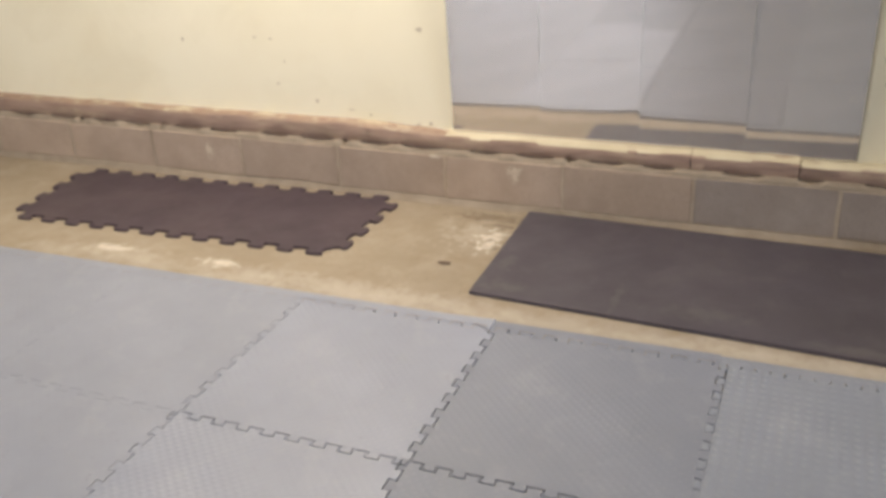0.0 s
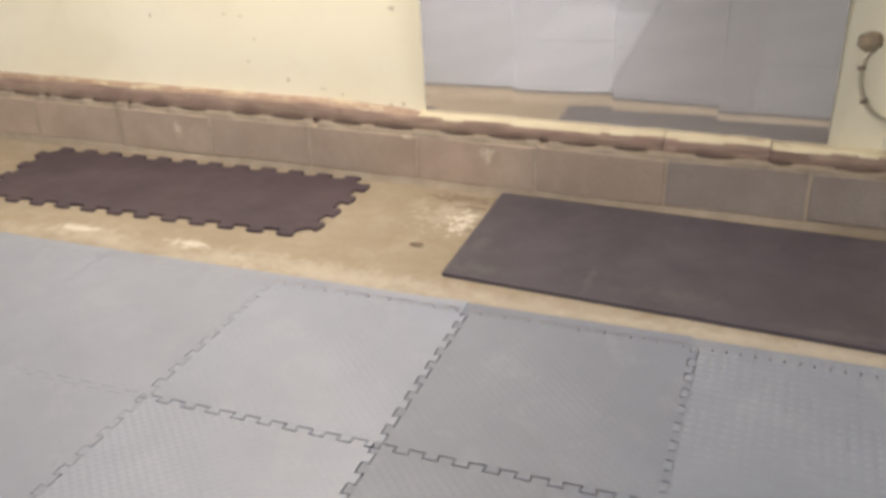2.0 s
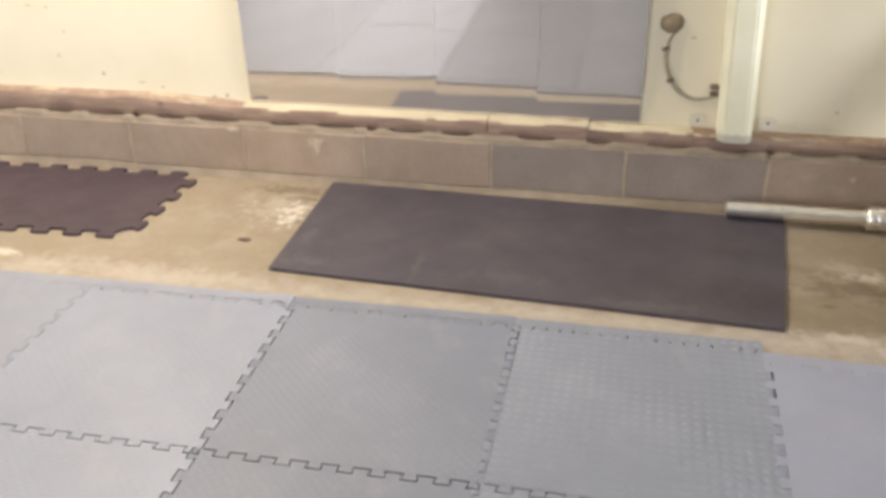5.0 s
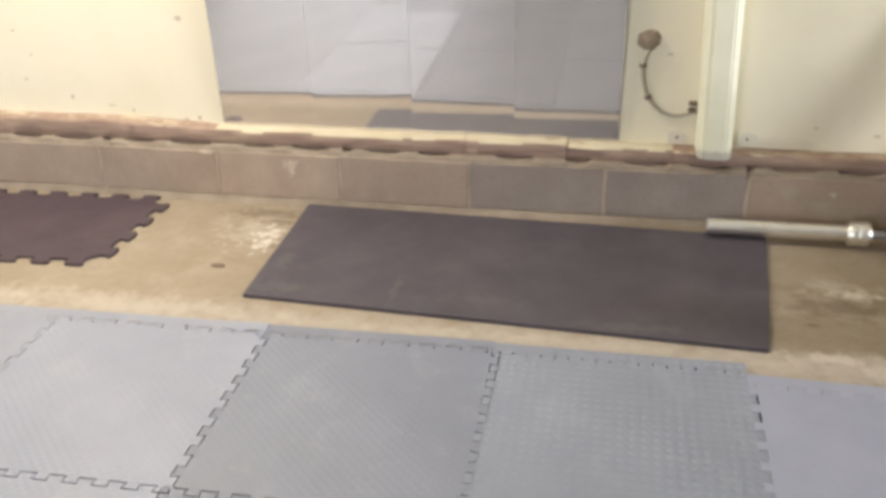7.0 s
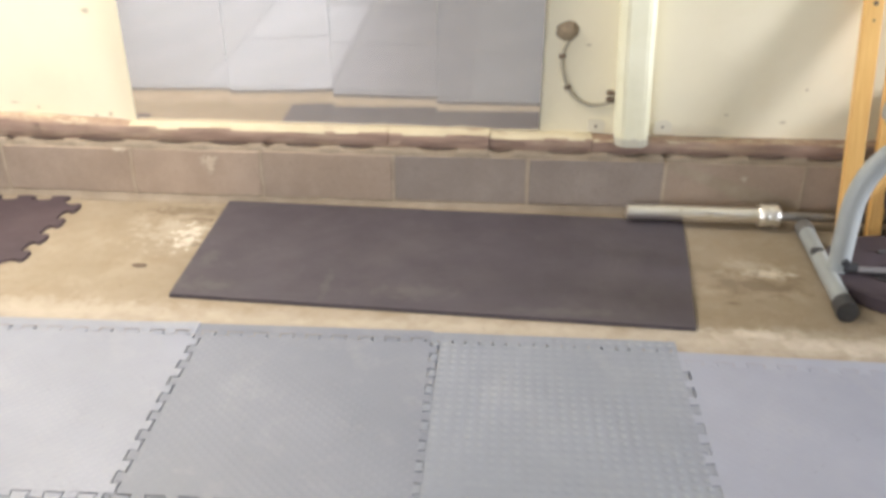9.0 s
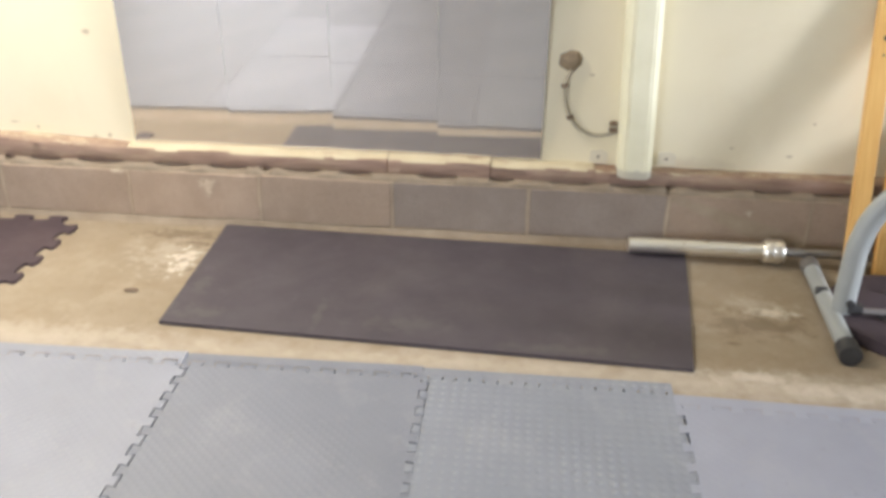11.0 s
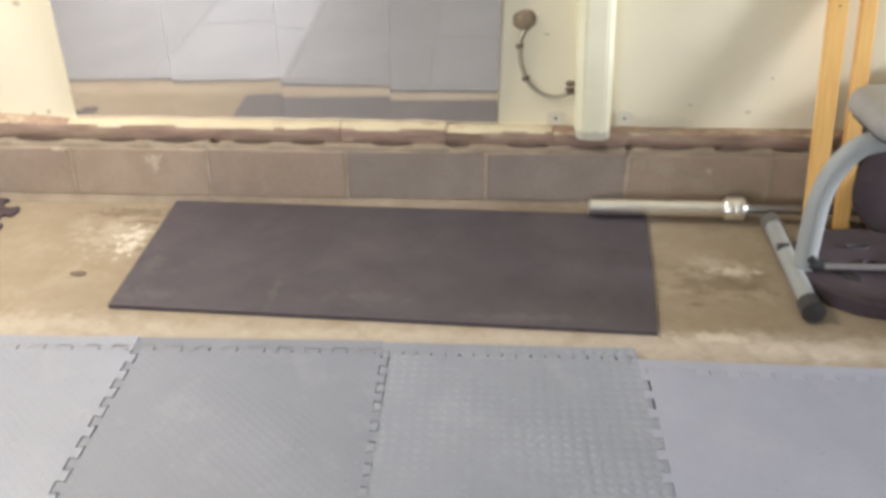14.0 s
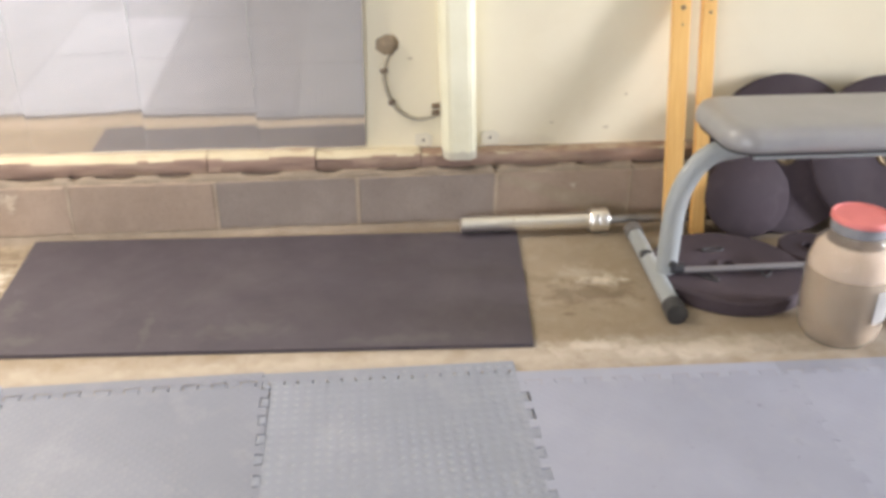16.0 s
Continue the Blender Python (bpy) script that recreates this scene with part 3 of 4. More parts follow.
# post against the wall, slightly out of plumb
bm = bmesh.new()
prof = ((-0.056, 0.0), (-0.054, 0.055), (-0.032, 0.078), (0.032, 0.078), (0.054, 0.055), (0.056, 0.0))
low = [bm.verts.new((x, YW - y, 0.238 if y > 0.02 else 0.262)) for x, y in prof]
high = [bm.verts.new((x - 0.0, YW - y, H)) for x, y in prof]
for i in range(len(prof)):
    j = (i + 1) % len(prof)
    bm.faces.new((low[i], low[j], high[j], high[i]))
bm.faces.new(low)
bm.faces.new(high)
bmesh.ops.recalc_face_normals(bm, faces=bm.faces)
bmesh.ops.bevel(bm, geom=[e for e in bm.edges if abs(e.verts[0].co.x - e.verts[1].co.x) < 1e-6 and abs(e.verts[0].co.z - e.verts[1].co.z) > 1],
                offset=0.005, segments=2, affect="EDGES")
for v in bm.verts:
    v.co.x += 0.786 - 0.036 * (v.co.z - 0.24)
    v.co.y = min(v.co.y, YW + 0.02)
post = tagged(obj("post", bm, POST, smooth=30), "pale painted post with chamfered corners, bare at its foot", "post", kind="structure")
for x, z in ((0.672, 0.284), (0.889, 0.286)):
    tab = slab([(-0.028, -0.02), (0.028, -0.022), (0.03, 0.012), (0.012, 0.024), (-0.026, 0.02)], 0, 0.004, 0.002)
    t = part("fixing_tab", tab, TABS, post, "greyish fixing tab with one screw")
    t.matrix_basis = pose(x, YW - 0.001, z, 90)
    s = part("screw", lathe([(0, 0.008), (0.004, 0.0075), (0.005, 0.004), (0.005, 0)], 12), CLIP, t)

# ---- mirror panes: four, each leaning forward a little differently ----
PANES = ((-0.878, -0.5422, 2.6, 3.1), (-0.5418, -0.1952, 2.7, 3.25), (-0.1948, 0.1478, 2.75, 2.75), (0.1482, 0.4875, 2.15, 2.15))
for a, b, ta, tb in PANES:
    bm = bmesh.new()
    nx, zb, zt = 8, 0.2645, 1.46
    faces = {}
    for back in (0, 1):
        for i in range(nx + 1):
            for k, z in enumerate((zb, zt)):
                u = i / nx
                lean = math.tan(radians(ta + (tb - ta) * u))
                faces[back, i, k] = bm.verts.new((a + (b - a) * u, 0.068 - (z - zb) * lean + 0.005 * back, z))
    for i in range(nx):
        bm.faces.new([faces[0, p, q] for p, q in ((i, 0), (i + 1, 0), (i + 1, 1), (i, 1))])
        bm.faces.new([faces[1, p, q] for p, q in ((i, 1), (i + 1, 1), (i + 1, 0), (i, 0))])
        for k in (0, 1):
            bm.faces.new((faces[0, i, k], faces[0, i + 1, k], faces[1, i + 1, k], faces[1, i, k]))
    for i in (0, nx):
        bm.faces.new((faces[0, i, 0], faces[0, i, 1], faces[1, i, 1], faces[1, i, 0]))
    bmesh.ops.recalc_face_normals(bm, faces=bm.faces)
    ob = obj("mirror", bm, MIRROR, smooth=20)
    ob.data.materials.append(MIRROR_EDGE)
    for p in ob.data.polygons:
        if abs(p.normal.y) < 0.5:
            p.material_index = 1
    tagged(ob, "tall frameless mirror pane standing on the sill, leaning forward", "mirror", group="row of mirror panes")


# ---- black rubber mats ----
def tabs(length, period, depth, neck, head, phase=0.5):
    """Jigsaw tabs along a side from 0 to length: (along, out) pairs."""
    n = round(length / period)
    p = length / n
    out = []
    for i in range(n):
        c = (i + phase) * p
        out += [(c - neck * p, 0), (c - head * p, depth), (c + head * p, depth), (c + neck * p, 0)]
    return out


mat = slab([(-0.546, -0.662), (0.17, -0.698), (0.889, -0.735), (0.93, -0.4), (0.966, -0.062), (0.2, -0.04), (-0.56, -0.014), (-0.553, -0.34)], 0.0, 0.0105, 0.002)
tagged(obj("rubber_mat", mat, RUBBER), "plain black rubber floor mat with a dusty matt surface", "mat")

L, W = 1.368, 0.472
rnd = []
for p, q in tabs(L, 0.1138, 0.036, 0.155, 0.33):
    rnd.append((p, -q))
for p, q in tabs(W, 0.1138, 0.036, 0.155, 0.33):
    rnd.append((L + q, p))
for p, q in tabs(L, 0.1138, 0.036, 0.155, 0.33):
    rnd.append((L - p, W + q))
for p, q in tabs(W, 0.1138, 0.036, 0.155, 0.33):
    rnd.append((-q, W - p))
rnd = [(-2.46 + x - (0.08 * (1 - x / L)) * (y / W), -0.564 + y + 0.045 * (x / L)) for x, y in rnd]
for turn in range(2):
    rnd = [(a[0] * (1 - u) + b[0] * u, a[1] * (1 - u) + b[1] * u) for a, b in zip(rnd, rnd[1:] + rnd[:1]) for u in (0.22, 0.78)]
jm = slab(rnd, 0.0, 0.010)
tagged(obj("jigsaw_mat", jm, RUBBER_WORN), "brownish-black rubber mat with jigsaw edges on concrete", "mat")

scrap = bmesh.new()
bmesh.ops.create_icosphere(scrap, subdivisions=2, radius=1.0)
for v in scrap.verts:
    f = 1 + 0.35 * noise.noise(v.co * 1.6)
    v.co = Vector((v.co.x * 0.026 * f, v.co.y * 0.011 * f, max(0.0, 0.0035 + v.co.z * 0.004)))
scrap = obj("scrap", scrap, CLIP, smooth=60)
scrap.location = (-0.697, -0.486, 0)
tagged(scrap, "small flat brown scrap lying on the concrete floor", "scrap")

# ---- barbell ----
BY, BZ = -0.077, 0.046
bar = new("barbell")
bar.location = (0.779, BY, BZ)
tagged(bar, "chrome barbell lying on the floor beside the wall", "barbell")
along = pose(0, 0, 0, 0, 90, 0)
part("shaft", lathe([(0, 0.43), (0.0142, 0.43), (0.0142, 1.77), (0, 1.77)], 20, m=along), STEEL, bar, "dull steel shaft", 40)
for x, s in ((0.0, 1), (2.2, -1)):
    m = pose(x, 0, 0, 0, 90 * s, 0)
    part("sleeve", lathe([(0, 0.0), (0.021, 0.0), (0.0245, 0.003), (0.0245, 0.422), (0, 0.422)], 32, m=m), CHROME, bar, "bright chrome sleeve", 40)
    part("collar", lathe([(0, 0.42), (0.034, 0.42), (0.038, 0.425), (0.038, 0.445), (0.0365, 0.449), (0.038, 0.453), (0.038, 0.478), (0.034, 0.483), (0, 0.483)], 32, m=m), CHROME, bar, "ridged chrome collar", 40)

# ---- pine boards leaning on the wall ----
for k, (xb, xt, w) in enumerate(((1.462, 1.459, 0.055), (1.549, 1.5465, 0.045))):
    th = 0.026
    bm = box(-w / 2, -th / 2, 0, w / 2, th / 2, 0.895, 0.003, 2)
    board = obj("board", bm, PINE)
    lean_x, lean_y = (xt - xb) / 0.73, 0.215
    zax = Vector((lean_x, lean_y, 1)).normalized()
    yax = (Vector((0, 1, 0)) - zax * zax.y).normalized()
    xax = yax.cross(zax)
    board.matrix_basis = Matrix.Translation((xb, -0.127, 0.003)) @ Matrix((xax, yax, zax)).transposed().to_4x4()
    tagged(board, "orange pine board leaning upright on the wall", "board", group="leaning pine boards")
    for z, r in (((0.718, 0.006), (0.668, 0.003)) if k == 0 else ((0.745, 0.006), (0.703, 0.004))):
        hole = lathe([(0, 0.001), (r, 0.001), (r * 1.3, 0)], 14)
        hh = part("knot" if r > 0.005 else "screw_hole", hole, CLIP, board)
        hh.matrix_basis = pose(0.002, -th / 2, z, 90)

# ---- flat bench ----
bench = new("weight_bench")
bench.location = (1.31, -0.45, 0)
tagged(bench, "flat weight bench with grey vinyl pad and grey tube frame", "bench")


def rounded_rect(x0, y0, x1, y1, r, n=8):
    out = []
    for cx, cy, a in ((x1 - r, y1 - r, 0), (x0 + r, y1 - r, 90), (x0 + r, y0 + r, 180), (x1 - r, y0 + r, 270)):
        out += [(cx + r * math.cos(radians(a + 90 * i / n)), cy + r * math.sin(radians(a + 90 * i / n))) for i in range(n + 1)]
    return out


def pad_mesh(x0, y0, x1, y1, z0, z1, r):
    bm = bmesh.new()
    levels = ((0.012, z0), (0.002, z0 + 0.008), (0.0, z0 + 0.02), (0.003, z1 - 0.024), (0.012, z1 - 0.011), (0.026, z1 - 0.003), (0.05, z1 + 0.001))
    rings = [[bm.verts.new((x, y, z)) for x, y in rounded_rect(x0 + d, y0 + d, x1 - d, y1 - d, max(r - d, 0.02))] for d, z in levels]
    for a, b in zip(rings, rings[1:]):
        for i in range(len(a)):
            j = (i + 1) % len(a)
            bm.faces.new((a[i], a[j], b[j], b[i]))
    bm.faces.new(rings[0][::-1])
    bm.faces.new(rings[-1])
    bmesh.ops.recalc_face_normals(bm, faces=bm.faces)
    return bm


pad = part("pad", pad_mesh(0.088, -0.155, 1.17, 0.175, 0.462, 0.528, 0.085), VINYL, bench, "padded grey vinyl top", 60)
part("pad_board", slab(rounded_rect(0.102, -0.14, 1.15, 0.16, 0.075), 0.454, 0.4625), CAP, bench, "black underside board")
for y in (-0.118, 0.128):
    part("rail", sweep([(0.17, y, 0.4425), (1.07, y, 0.4425)], 0.0065, 10), TUBE, bench, "thin rail under the pad", 50)
for x, s in ((0.0, 1), (1.19, -1)):
    leg = spline([(x + 0.022 * s, 0, 0.05), (x + 0.022 * s, 0, 0.16), (x + 0.026 * s, 0, 0.26), (x + 0.052 * s, 0, 0.345), (x + 0.105 * s, 0, 0.408), (x + 0.2 * s, 0, 0.43), (x + 0.3 * s, 0, 0.434)])
    part("leg", sweep(leg, 0.031, 18, 0.8), TUBE, bench, "curved grey tube leg", 50)
    f0, f1 = (x + 0.022 * s, 0.31, 0.0305), (x - 0.012 * s, -0.19, 0.0305)
    foot = part("foot_tube", sweep([f0, f1], 0.024, 20), TUBE, bench, "", 50)
    for (a, b), cap in (((f0, f1), GREY_CAP), ((f1, f0), CAP)):
        d = (Vector(a) - Vector(b)).normalized()
        p = Vector(a)
        part("end_cap", sweep([p - d * 0.032, p - d * 0.028, p + d * 0.012, p + d * 0.02], 0.0298 if cap is CAP else 0.027, 20), cap, foot, "black rubber end cap" if cap is CAP else "dull grey end cap", 50)
part("stretcher", sweep([(0.02, -0.012, 0.0585), (1.17, -0.012, 0.0585)], 0.0095, 16), TUBE_DARK, bench, "", 50)
for x in (0.055, 1.13):
    part("bracket", sweep([(x - 0.028, -0.012, 0.065), (x + 0.012, -0.012, 0.065)], 0.016, 14), CAP, bench, "black bracket", 50)
part("bolt", lathe([(0, 0.012), (0.011, 0.010), (0.012, 0.0), (0.012, -0.02)], 16, m=pose(0.03, -0.024, 0.085, 90)), CAP, bench, "", 40)
part("bolt", lathe([(0, 0.012), (0.013, 0.010), (0.014, 0.0), (0.014, -0.02)], 16, m=pose(-0.004, 0.12, 0.045, 0, -90)), CAP, bench, "", 40)


# ---- weight plates ----
def weight_plate(r, th, ring=None, plain=False):
    ob = new("weight_plate")
    body = lathe([(0.026, th * 0.12), (0.075, th * 0.12), (0.085, th * 0.02), (r * 0.62, th * 0.06), (r * 0.72, 0.0), (r * 0.97, 0.0), (r, th * 0.12),
                  (r, th * 0.88), (r * 0.97, th), (r * 0.72, th), (r * 0.62, th * 0.94), (0.085, th * 0.98), (0.075, th * 0.88), (0.026, th * 0.88), (0.026, th * 0.12)], 72)
    if plain:
        body = lathe([(0, 0), (r * 0.95, 0), (r, th * 0.2), (r, th * 0.8), (r * 0.95, th), (0, th)], 64)
    part("disc", body, PLATE_RUBBER, ob, "", 35)
    if plain:
        return ob
    part("hub_ring", lathe([(0.0255, th * 0.05), (0.031, -0.001), (0.037, th * 0.05), (0.037, th * 0.95), (0.031, th + 0.001), (0.0255, th * 0.95), (0.0255, th * 0.05)], 32), ring or BRASS, ob, "" if ring else "worn brass hub ring", 35)
    return ob


flat = weight_plate(0.225, 0.046, PLATE_RUBBER)
for k in range(3):
    a = radians(215 + 120 * k)
    path = []
    for i in range(24):
        u = 2 * math.pi * i / 24
        path.append((0.105 * math.cos(a) - 0.034 * math.cos(u) * math.sin(a) + 0.012 * math.sin(u) * math.cos(a),
                     0.105 * math.sin(a) + 0.034 * math.cos(u) * math.cos(a) + 0.012 * math.sin(u) * math.sin(a), 0.0455))
    part("grip_rim", sweep(path + path[:2], 0.0035, 8), CAP, flat, "raised rim of a hand grip", 60)
flat.matrix_basis = pose(1.535, -0.422, 0)
tagged(flat, "black rubber weight plate with grips lying flat under the bench", "weight plate", group="black weight plates")
other = weight_plate(0.19, 0.046)
other.matrix_basis = pose(2.035, -0.565, 0)
tagged(other, "black rubber weight plate lying flat beside the jar", "weight plate", group="black weight plates")
# added plate, covers floor in the gap that should look dark
little = weight_plate(0.1, 0.03, PLATE_RUBBER)
little.matrix_basis = pose(1.86, -0.29, 0)
tagged(little, "small black weight plate added flat to cover floor among the larger ones", "weight plate", group="black weight plates")
# plain disc added to fill the dark area at the plates' lower left
small = weight_plate(0.14, 0.024, plain=True)
small.matrix_basis = Matrix.Translation((1.705, -0.158, 0.0)) @ pose(0, 0, 0, -23) @ Matrix.Translation((0, 0, 0.14)) @ pose(0, 0, 0, 90)
tagged(small, "smaller black weight plate added to fill a dark area, leaning on a large one", "weight plate", group="black weight plates")
for x, y, r in ((1.845, -0.128, 0.258), (2.172, -0.166, 0.258)):
    p = weight_plate(r, 0.03)
    # stands on its rim and leans back
    lean = 23
    p.matrix_basis = Matrix.Translation((x, y - 0.002, 0.0)) @ pose(0, 0, 0, -lean) @ Matrix.Translation((0, 0, r)) @ pose(0, 0, 0, 90)
    tagged(p, "black rubber weight plate standing on its rim, leaning back", "weight plate", group="black weight plates")

# ---- jar of powder ----
jar = new("plastic_jar")
jar.location, jar.scale = (1.708, -0.74, 0), (1, 1, 1.035)
tagged(jar, "large clear plastic jar of tan powder with red lid", "jar")
shell = [(0, 0.004), (0.08, 0.0), (0.095, 0.004), (0.108, 0.02), (0.116, 0.045), (0.118, 0.058), (0.1125, 0.063), (0.118, 0.069), (0.119, 0.12), (0.119, 0.2), (0.115, 0.225),
         (0.1, 0.258), (0.078, 0.278), (0.07, 0.288), (0.07, 0.322)]
inner = [(r - 0.0025 if r > 0.003 else 0, z + (0.003 if z < 0.01 else 0)) for r, z in shell][::-1]
g = part("jar_wall", lathe([(r * (0.91 if z < 0.23 else 0.95), z) for r, z in shell + inner], 64), CLEAR, jar, "clear plastic wall", 40)
g.visible_shadow = False
powder = [(0, 0.009), (0.09, 0.009), (0.104, 0.024), (0.112, 0.047), (0.1135, 0.062), (0.1145, 0.12), (0.1145, 0.196), (0.107, 0.201), (0.05, 0.205), (0, 0.203)]
part("powder", lathe([(r * 0.91, z) for r, z in powder], 48), POWDER, jar, "tan powder filling most of the jar", 60)
film_side = [(0.1158, 0.197), (0.1157, 0.204), (0.1118, 0.224), (0.097, 0.2555), (0.08, 0.27)]
film_side += [(r - 0.0012, z) for r, z in film_side[::-1]] + film_side[:1]
part("powder_film", lathe([(r * (0.91 if z < 0.23 else 0.945), z) for r, z in film_side], 64), COAT, jar, "pale powder clinging inside the shoulder", 60)
lid = [(0, 0.338), (0.066, 0.338), (0.0695, 0.341), (0.0735, 0.339), (0.0755, 0.335), (0.0755, 0.327), (0.074, 0.325), (0.07, 0.325), (0.07, 0.331), (0, 0.331)]
part("lid", lathe(lid, 64), LID, jar, "pale red screw lid", 40)
part("neck_ring", lathe([(0.0665, 0.296), (0.0695, 0.297), (0.0715, 0.303), (0.0695, 0.309), (0.0715, 0.315), (0.0695, 0.3235), (0.0668, 0.3235), (0.0665, 0.296)], 64), NECK, jar, "greyish threaded neck ring", 50)
bm = bmesh.new()
ring = []
for i in range(9):
    a = radians(-78 + 7 * i)
    ring.append([bm.verts.new((0.1096 * math.cos(a), 0.1096 * math.sin(a), z)) for z in (0.085, 0.175)])
for a, b in zip(ring, ring[1:]):
    bm.faces.new((a[0], b[0], b[1], a[1]))
bmesh.ops.solidify(bm, geom=bm.faces[:], thickness=-0.0006)
part("paper_label", bm, LABEL, jar, "small white paper label", 60)

# ---- cable stub on the wall ----
cable = new("wall_cable")
cable.location = (0.562, YW, 0.59)
tagged(cable, "short grey cable clipped to the wall below a lump", "cable")
run = [(0.565, 0.565), (0.553, 0.54), (0.548, 0.514), (0.552, 0.465), (0.573, 0.411), (0.607, 0.374), (0.652, 0.356), (0.695, 0.361), (0.724, 0.372)]
part("cord", sweep(spline([(x - 0.562, -0.007, z - 0.59) for x, z in run]), 0.0058, 10), CABLE, cable, "", 60)
lump = bmesh.new()
bmesh.ops.create_icosphere(lump, subdivisions=3, radius=1.0)
for v in lump.verts:
    f = 1 + 0.26 * noise.noise(v.co * 1.9) + 0.16 * noise.noise(v.co * 4.5)
    v.co = Vector((v.co.x * 0.036 * f, v.co.y * 0.016 * f, v.co.z * 0.03 * f + 0.004))
part("lump", lump, LUMP, cable, "brown putty lump", 50)
for x, z in ((0.548, 0.515), (0.571, 0.413)):
    c = box(-0.011, -0.014, -0.006, 0.011, 0.0, 0.006, 0.002, 1)
    q = part("cable_clip", c, CLIP, cable)
    q.matrix_basis = pose(x - 0.562, 0, z - 0.59, 0, -15, 0)
for z in (0.398, 0.376):
    c = box(-0.014, -0.016, -0.007, 0.012, 0.0, 0.007, 0.003, 1)
    part("bracket", c, CLIP, cable).location = (0.712 - 0.562, 0, z - 0.59)

# ---- grey foam flooring ----
P, N, DEEP, GAP = 0.61, 9, 0.018, 0.002


def tile_mesh(wide=1.0, GAP=GAP, phase=0.0, taper=0.0, loose=0):
    """One tile from 0 to P: sockets in front and on one side, tabs on the others."""
    bm = bmesh.new()
    p = P / N
    top, a, b = 0.012, p * 0.24, p * 0.29

    def face(q):
        bm.faces.new([bm.verts.new((x, y, top)) for x, y in q])

    def wall(q):
        for (x0, y0), (x1, y1) in zip(q, q[1:]):
            bm.faces.new([bm.verts.new(v) for v in ((x0, y0, 0), (x1, y1, 0), (x1, y1, top), (x0, y0, top))])

    inner = DEEP + GAP
    face([(inner, inner), (P - GAP, inner), (P - GAP, P - GAP), (inner, P - GAP)])

    def tab_side(turn, short=0):
        line = [turn(GAP, 0)]
        for i in range(N):
            c = (i + 0.5) * p
            deep = DEEP if i < N - short else DEEP * 0.72 if i < N - 1 else DEEP * 0.1
            q = [turn(c - a + GAP, 0), turn(c - b + GAP, deep), turn(c + b - GAP, deep), turn(c + a - GAP, 0)]
            face(q)
            line += q
        wall(line + [turn(P - GAP, 0)])

    def socket_side(turn, start, shift=0.0):
        line, last = [turn(start, 0)], [turn(start, inner), turn(start, 0)]
        for i in range(N - 1 if shift else N):
            c = (i + 0.5) * p + shift
            q = [turn(c - a - GAP, 0), turn(c - b - GAP, inner), turn(c + b + GAP, inner), turn(c + a + GAP, 0)]
            face(last + q[:2])
            last = [q[2], q[3]]
            line += q
        end = P - GAP
        face(last + [turn(end, 0), turn(end, inner)])
        wall(line + [turn(end, 0)])

    tab_side(lambda u, v: (P - GAP + v, u), loose)
    tab_side(lambda u, v: (P - u, P - GAP + v))
    socket_side(lambda u, v: (u, GAP + v), GAP)
    socket_side(lambda u, v: (GAP + v, u), inner, phase)
    bmesh.ops.recalc_face_normals(bm, faces=bm.faces)
    for f in bm.faces:
        if abs(f.normal.z) > 0.5 and f.normal.z < 0:
            f.normal_flip()
    for v in bm.verts:
        v.co.x *= wide - taper * (1 - v.co.y / P)
    return bm


def strip_mesh(wide=1.0, curl=0.0, pull=0.0, side=0.0009):
    bm = bmesh.new()
    p, top, END = P / N, 0.0118, 0.0003
    a, b, inner = p * 0.24 + side, p * 0.29 + side, DEEP + GAP

    def face(q):
        bm.faces.new([bm.verts.new((x, y, top)) for x, y in q])

    cuts = [END + (P - 2 * END) * i / 24 for i in range(25)]
    for x0, x1 in zip(cuts, cuts[1:]):
        face([(x0, inner), (x1, inner), (x1, 0.056), (x0, 0.056)])
    last = [(END, inner), (END, 0)]
    for i in range(N):
        c = (i + 0.5) * p
        face(last + [(c - a, 0), (c - b, inner)])
        last = [(c + b, inner), (c + a, 0)]
    face(last + [(P - END, 0), (P - END, inner)])
    for x0, y0, x1, y1 in [(a0, 0.056, a1, 0.056) for a0, a1 in zip(cuts, cuts[1:])] + [(END, 0, END, 0.056), (P - END, 0, P - END, 0.056)]:
        bm.faces.new([bm.verts.new(v) for v in ((x0, y0, 0.0), (x1, y1, 0.0), (x1, y1, top), (x0, y0, top))])
    for f in bm.faces:
        f.normal_update()
        if f.normal.z < -0.5:
            f.normal_flip()
    for v in bm.verts:
        flap = max(0.0, (v.co.x - 0.44) / (P - 0.44)) ** 1.5 * (0.25 + 0.75 * max(0.0, v.co.y) / 0.056)
        v.co.z += curl * flap
        v.co.y -= pull * flap
        v.co.x *= wide
    return bm


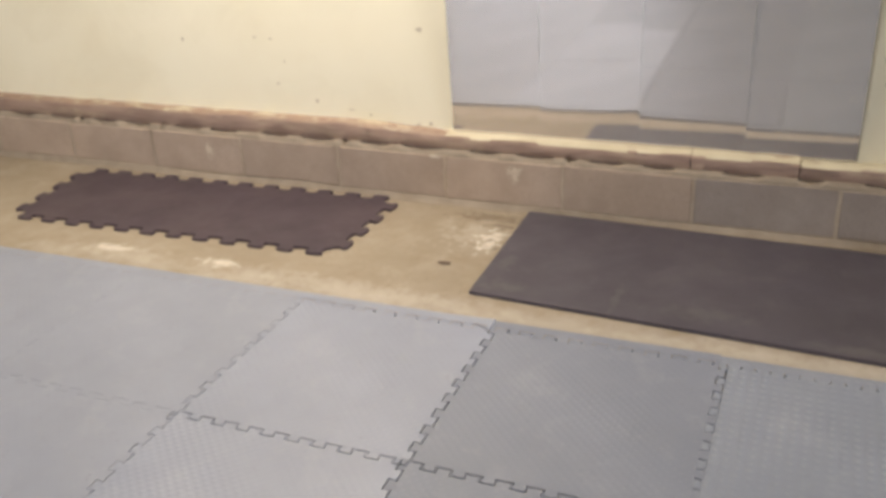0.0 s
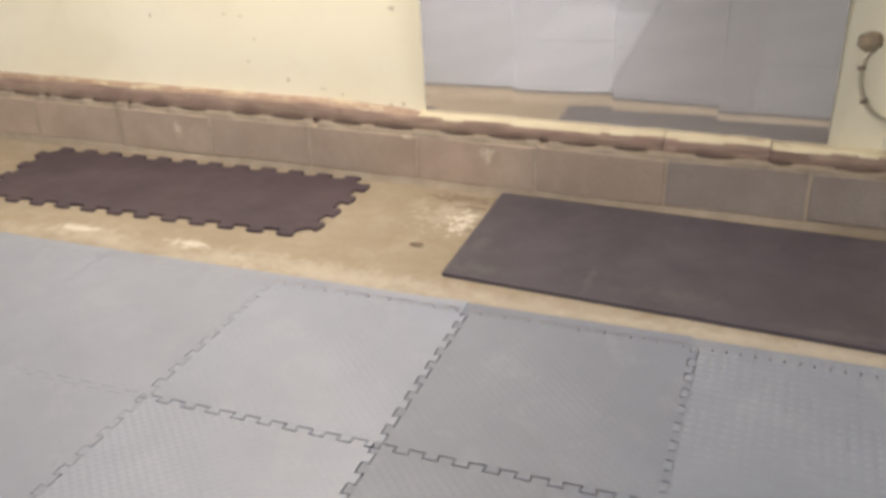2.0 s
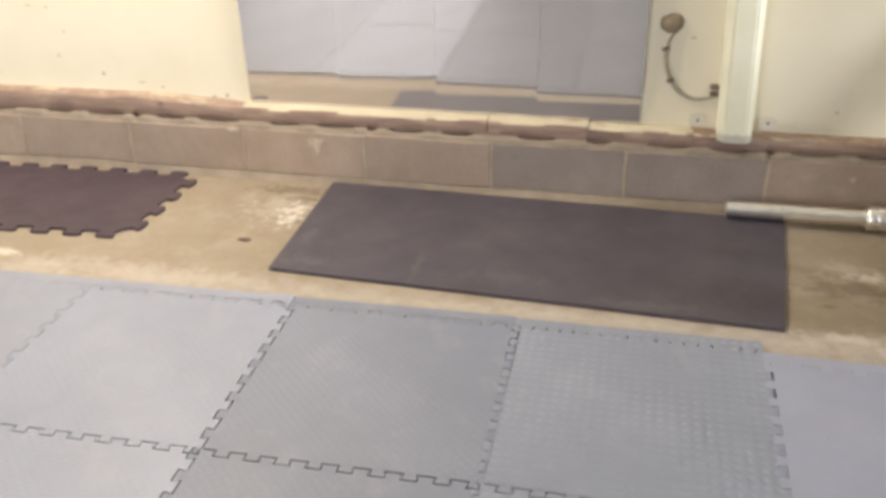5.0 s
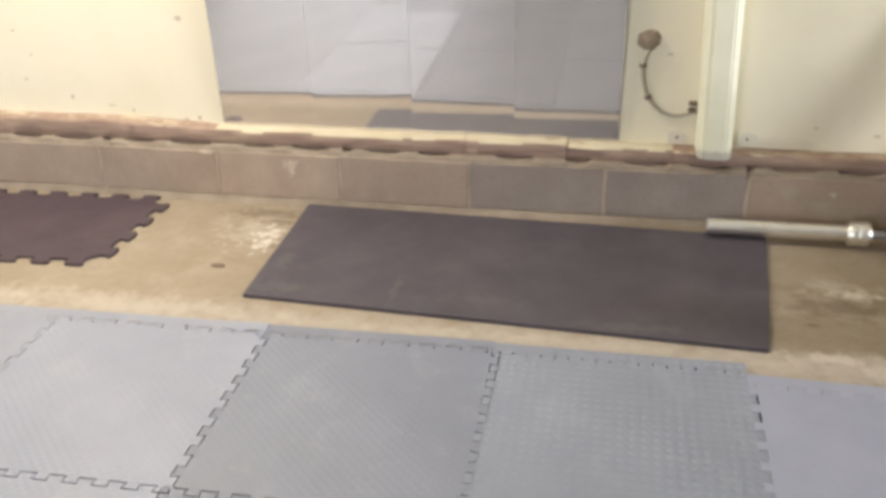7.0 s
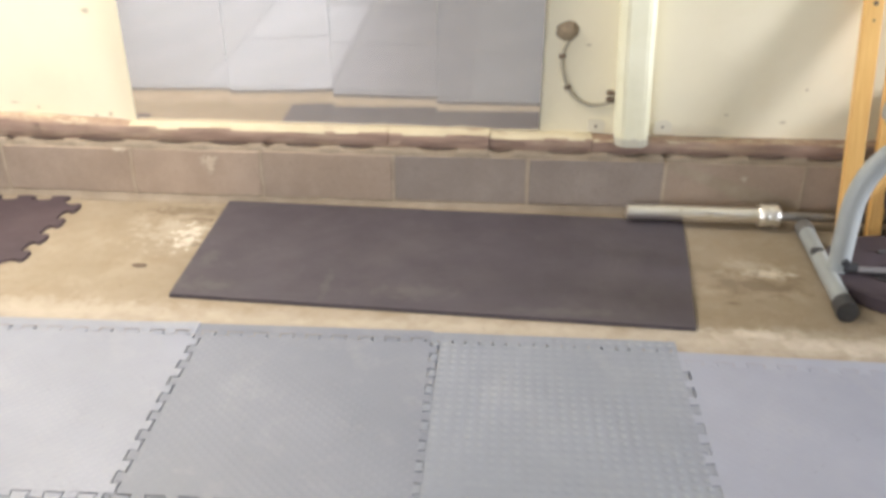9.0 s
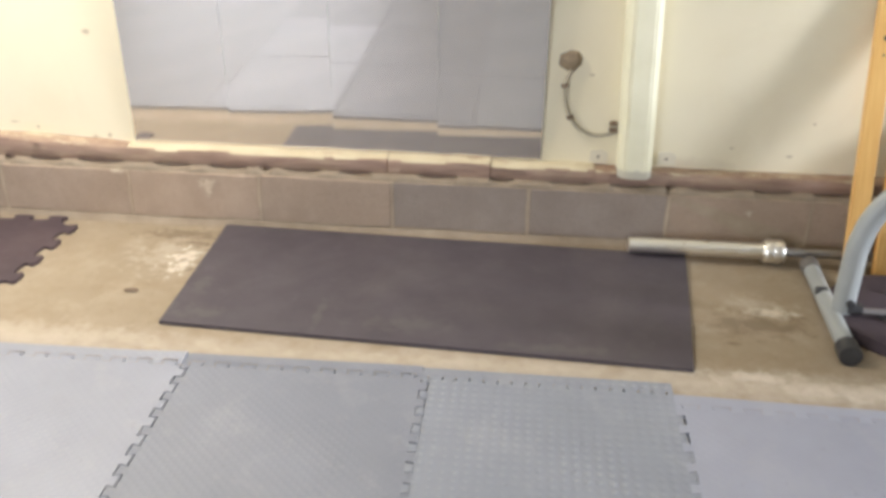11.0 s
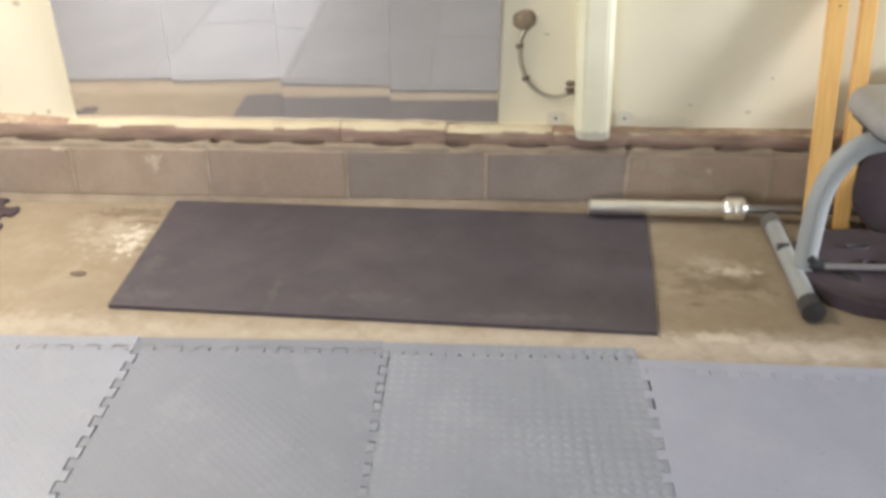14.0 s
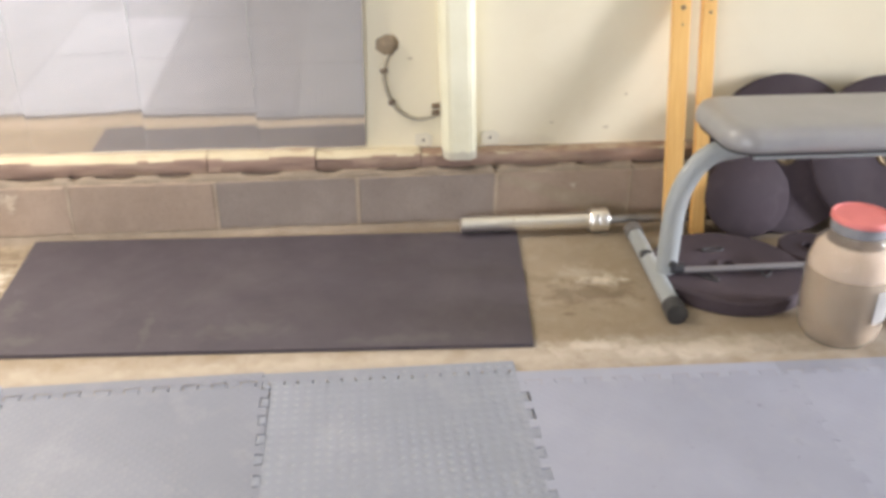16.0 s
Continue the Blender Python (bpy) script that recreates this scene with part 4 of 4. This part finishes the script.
flooring = tagged(new("foam_flooring"), "grey interlocking foam floor tiles with jigsaw joints", "flooring", kind="structure")
meshes = {}
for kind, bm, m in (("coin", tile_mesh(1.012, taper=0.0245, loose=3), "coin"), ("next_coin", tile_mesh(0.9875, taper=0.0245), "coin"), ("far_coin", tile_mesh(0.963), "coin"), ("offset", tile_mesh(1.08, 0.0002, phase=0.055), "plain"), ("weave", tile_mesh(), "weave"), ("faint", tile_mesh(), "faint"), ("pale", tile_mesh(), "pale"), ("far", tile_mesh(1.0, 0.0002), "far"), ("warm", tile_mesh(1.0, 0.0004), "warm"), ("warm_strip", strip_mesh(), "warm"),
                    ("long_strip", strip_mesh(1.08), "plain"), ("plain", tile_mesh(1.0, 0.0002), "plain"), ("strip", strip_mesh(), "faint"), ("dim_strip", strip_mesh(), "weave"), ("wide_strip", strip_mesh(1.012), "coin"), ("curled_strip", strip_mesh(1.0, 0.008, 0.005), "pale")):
    t = obj("tile", bm, FOAM[m])
    meshes[kind] = t.data
    bpy.data.objects.remove(t)
rng = random.Random(9)
COLS = (-3.456, -2.846, -2.236, -1.626, -1.016, -0.406, 0.204, 0.8185, 1.4775, 2.0875, 2.6975)
LEFT = pose(0.204, -0.86, 0, 0, 0, 0.8) @ pose(-0.204, 0.86, 0)
RIGHT = pose(0.83, -0.86, 0, 0, 0, -1.4) @ pose(-0.83, 0.86, 0)
for c, x in enumerate(COLS):
    back = -0.858 - (0.055 if c >= 7 else 0.0)
    turn = LEFT if c < 6 else Matrix.Identity(4) if c == 6 else RIGHT
    for r in range(8):
        kind = "weave" if c == 5 or rng.random() > 0.25 else "faint"
        if c == 6:
            kind = ("coin", "next_coin", "far_coin")[min(r, 2)]
        elif c < 4:
            kind = "warm"
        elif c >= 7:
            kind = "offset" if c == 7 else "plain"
        elif r > 2:
            kind = "far"
        elif c == 4 and r < 2:
            kind = "pale"
        t = new("tile", meshes[kind])
        t.parent = flooring
        t.matrix_basis = turn @ pose(x, back - P * (r + 1), 0.0005 + 0.0004 * ((c + r) % 2), 0, 0, rng.uniform(-0.04, 0.04))
    s = new("edge_strip", meshes["wide_strip" if c == 6 else "curled_strip" if c == 4 else "long_strip" if c == 7 else "warm_strip" if c < 4 else "dim_strip" if c == 5 else "strip"])
    s.parent = flooring
    s.matrix_basis = turn @ pose(x, back - (0.008 if c == 6 else 0.0005), 0.0006, rng.uniform(0.1, 0.7), 0, 0)
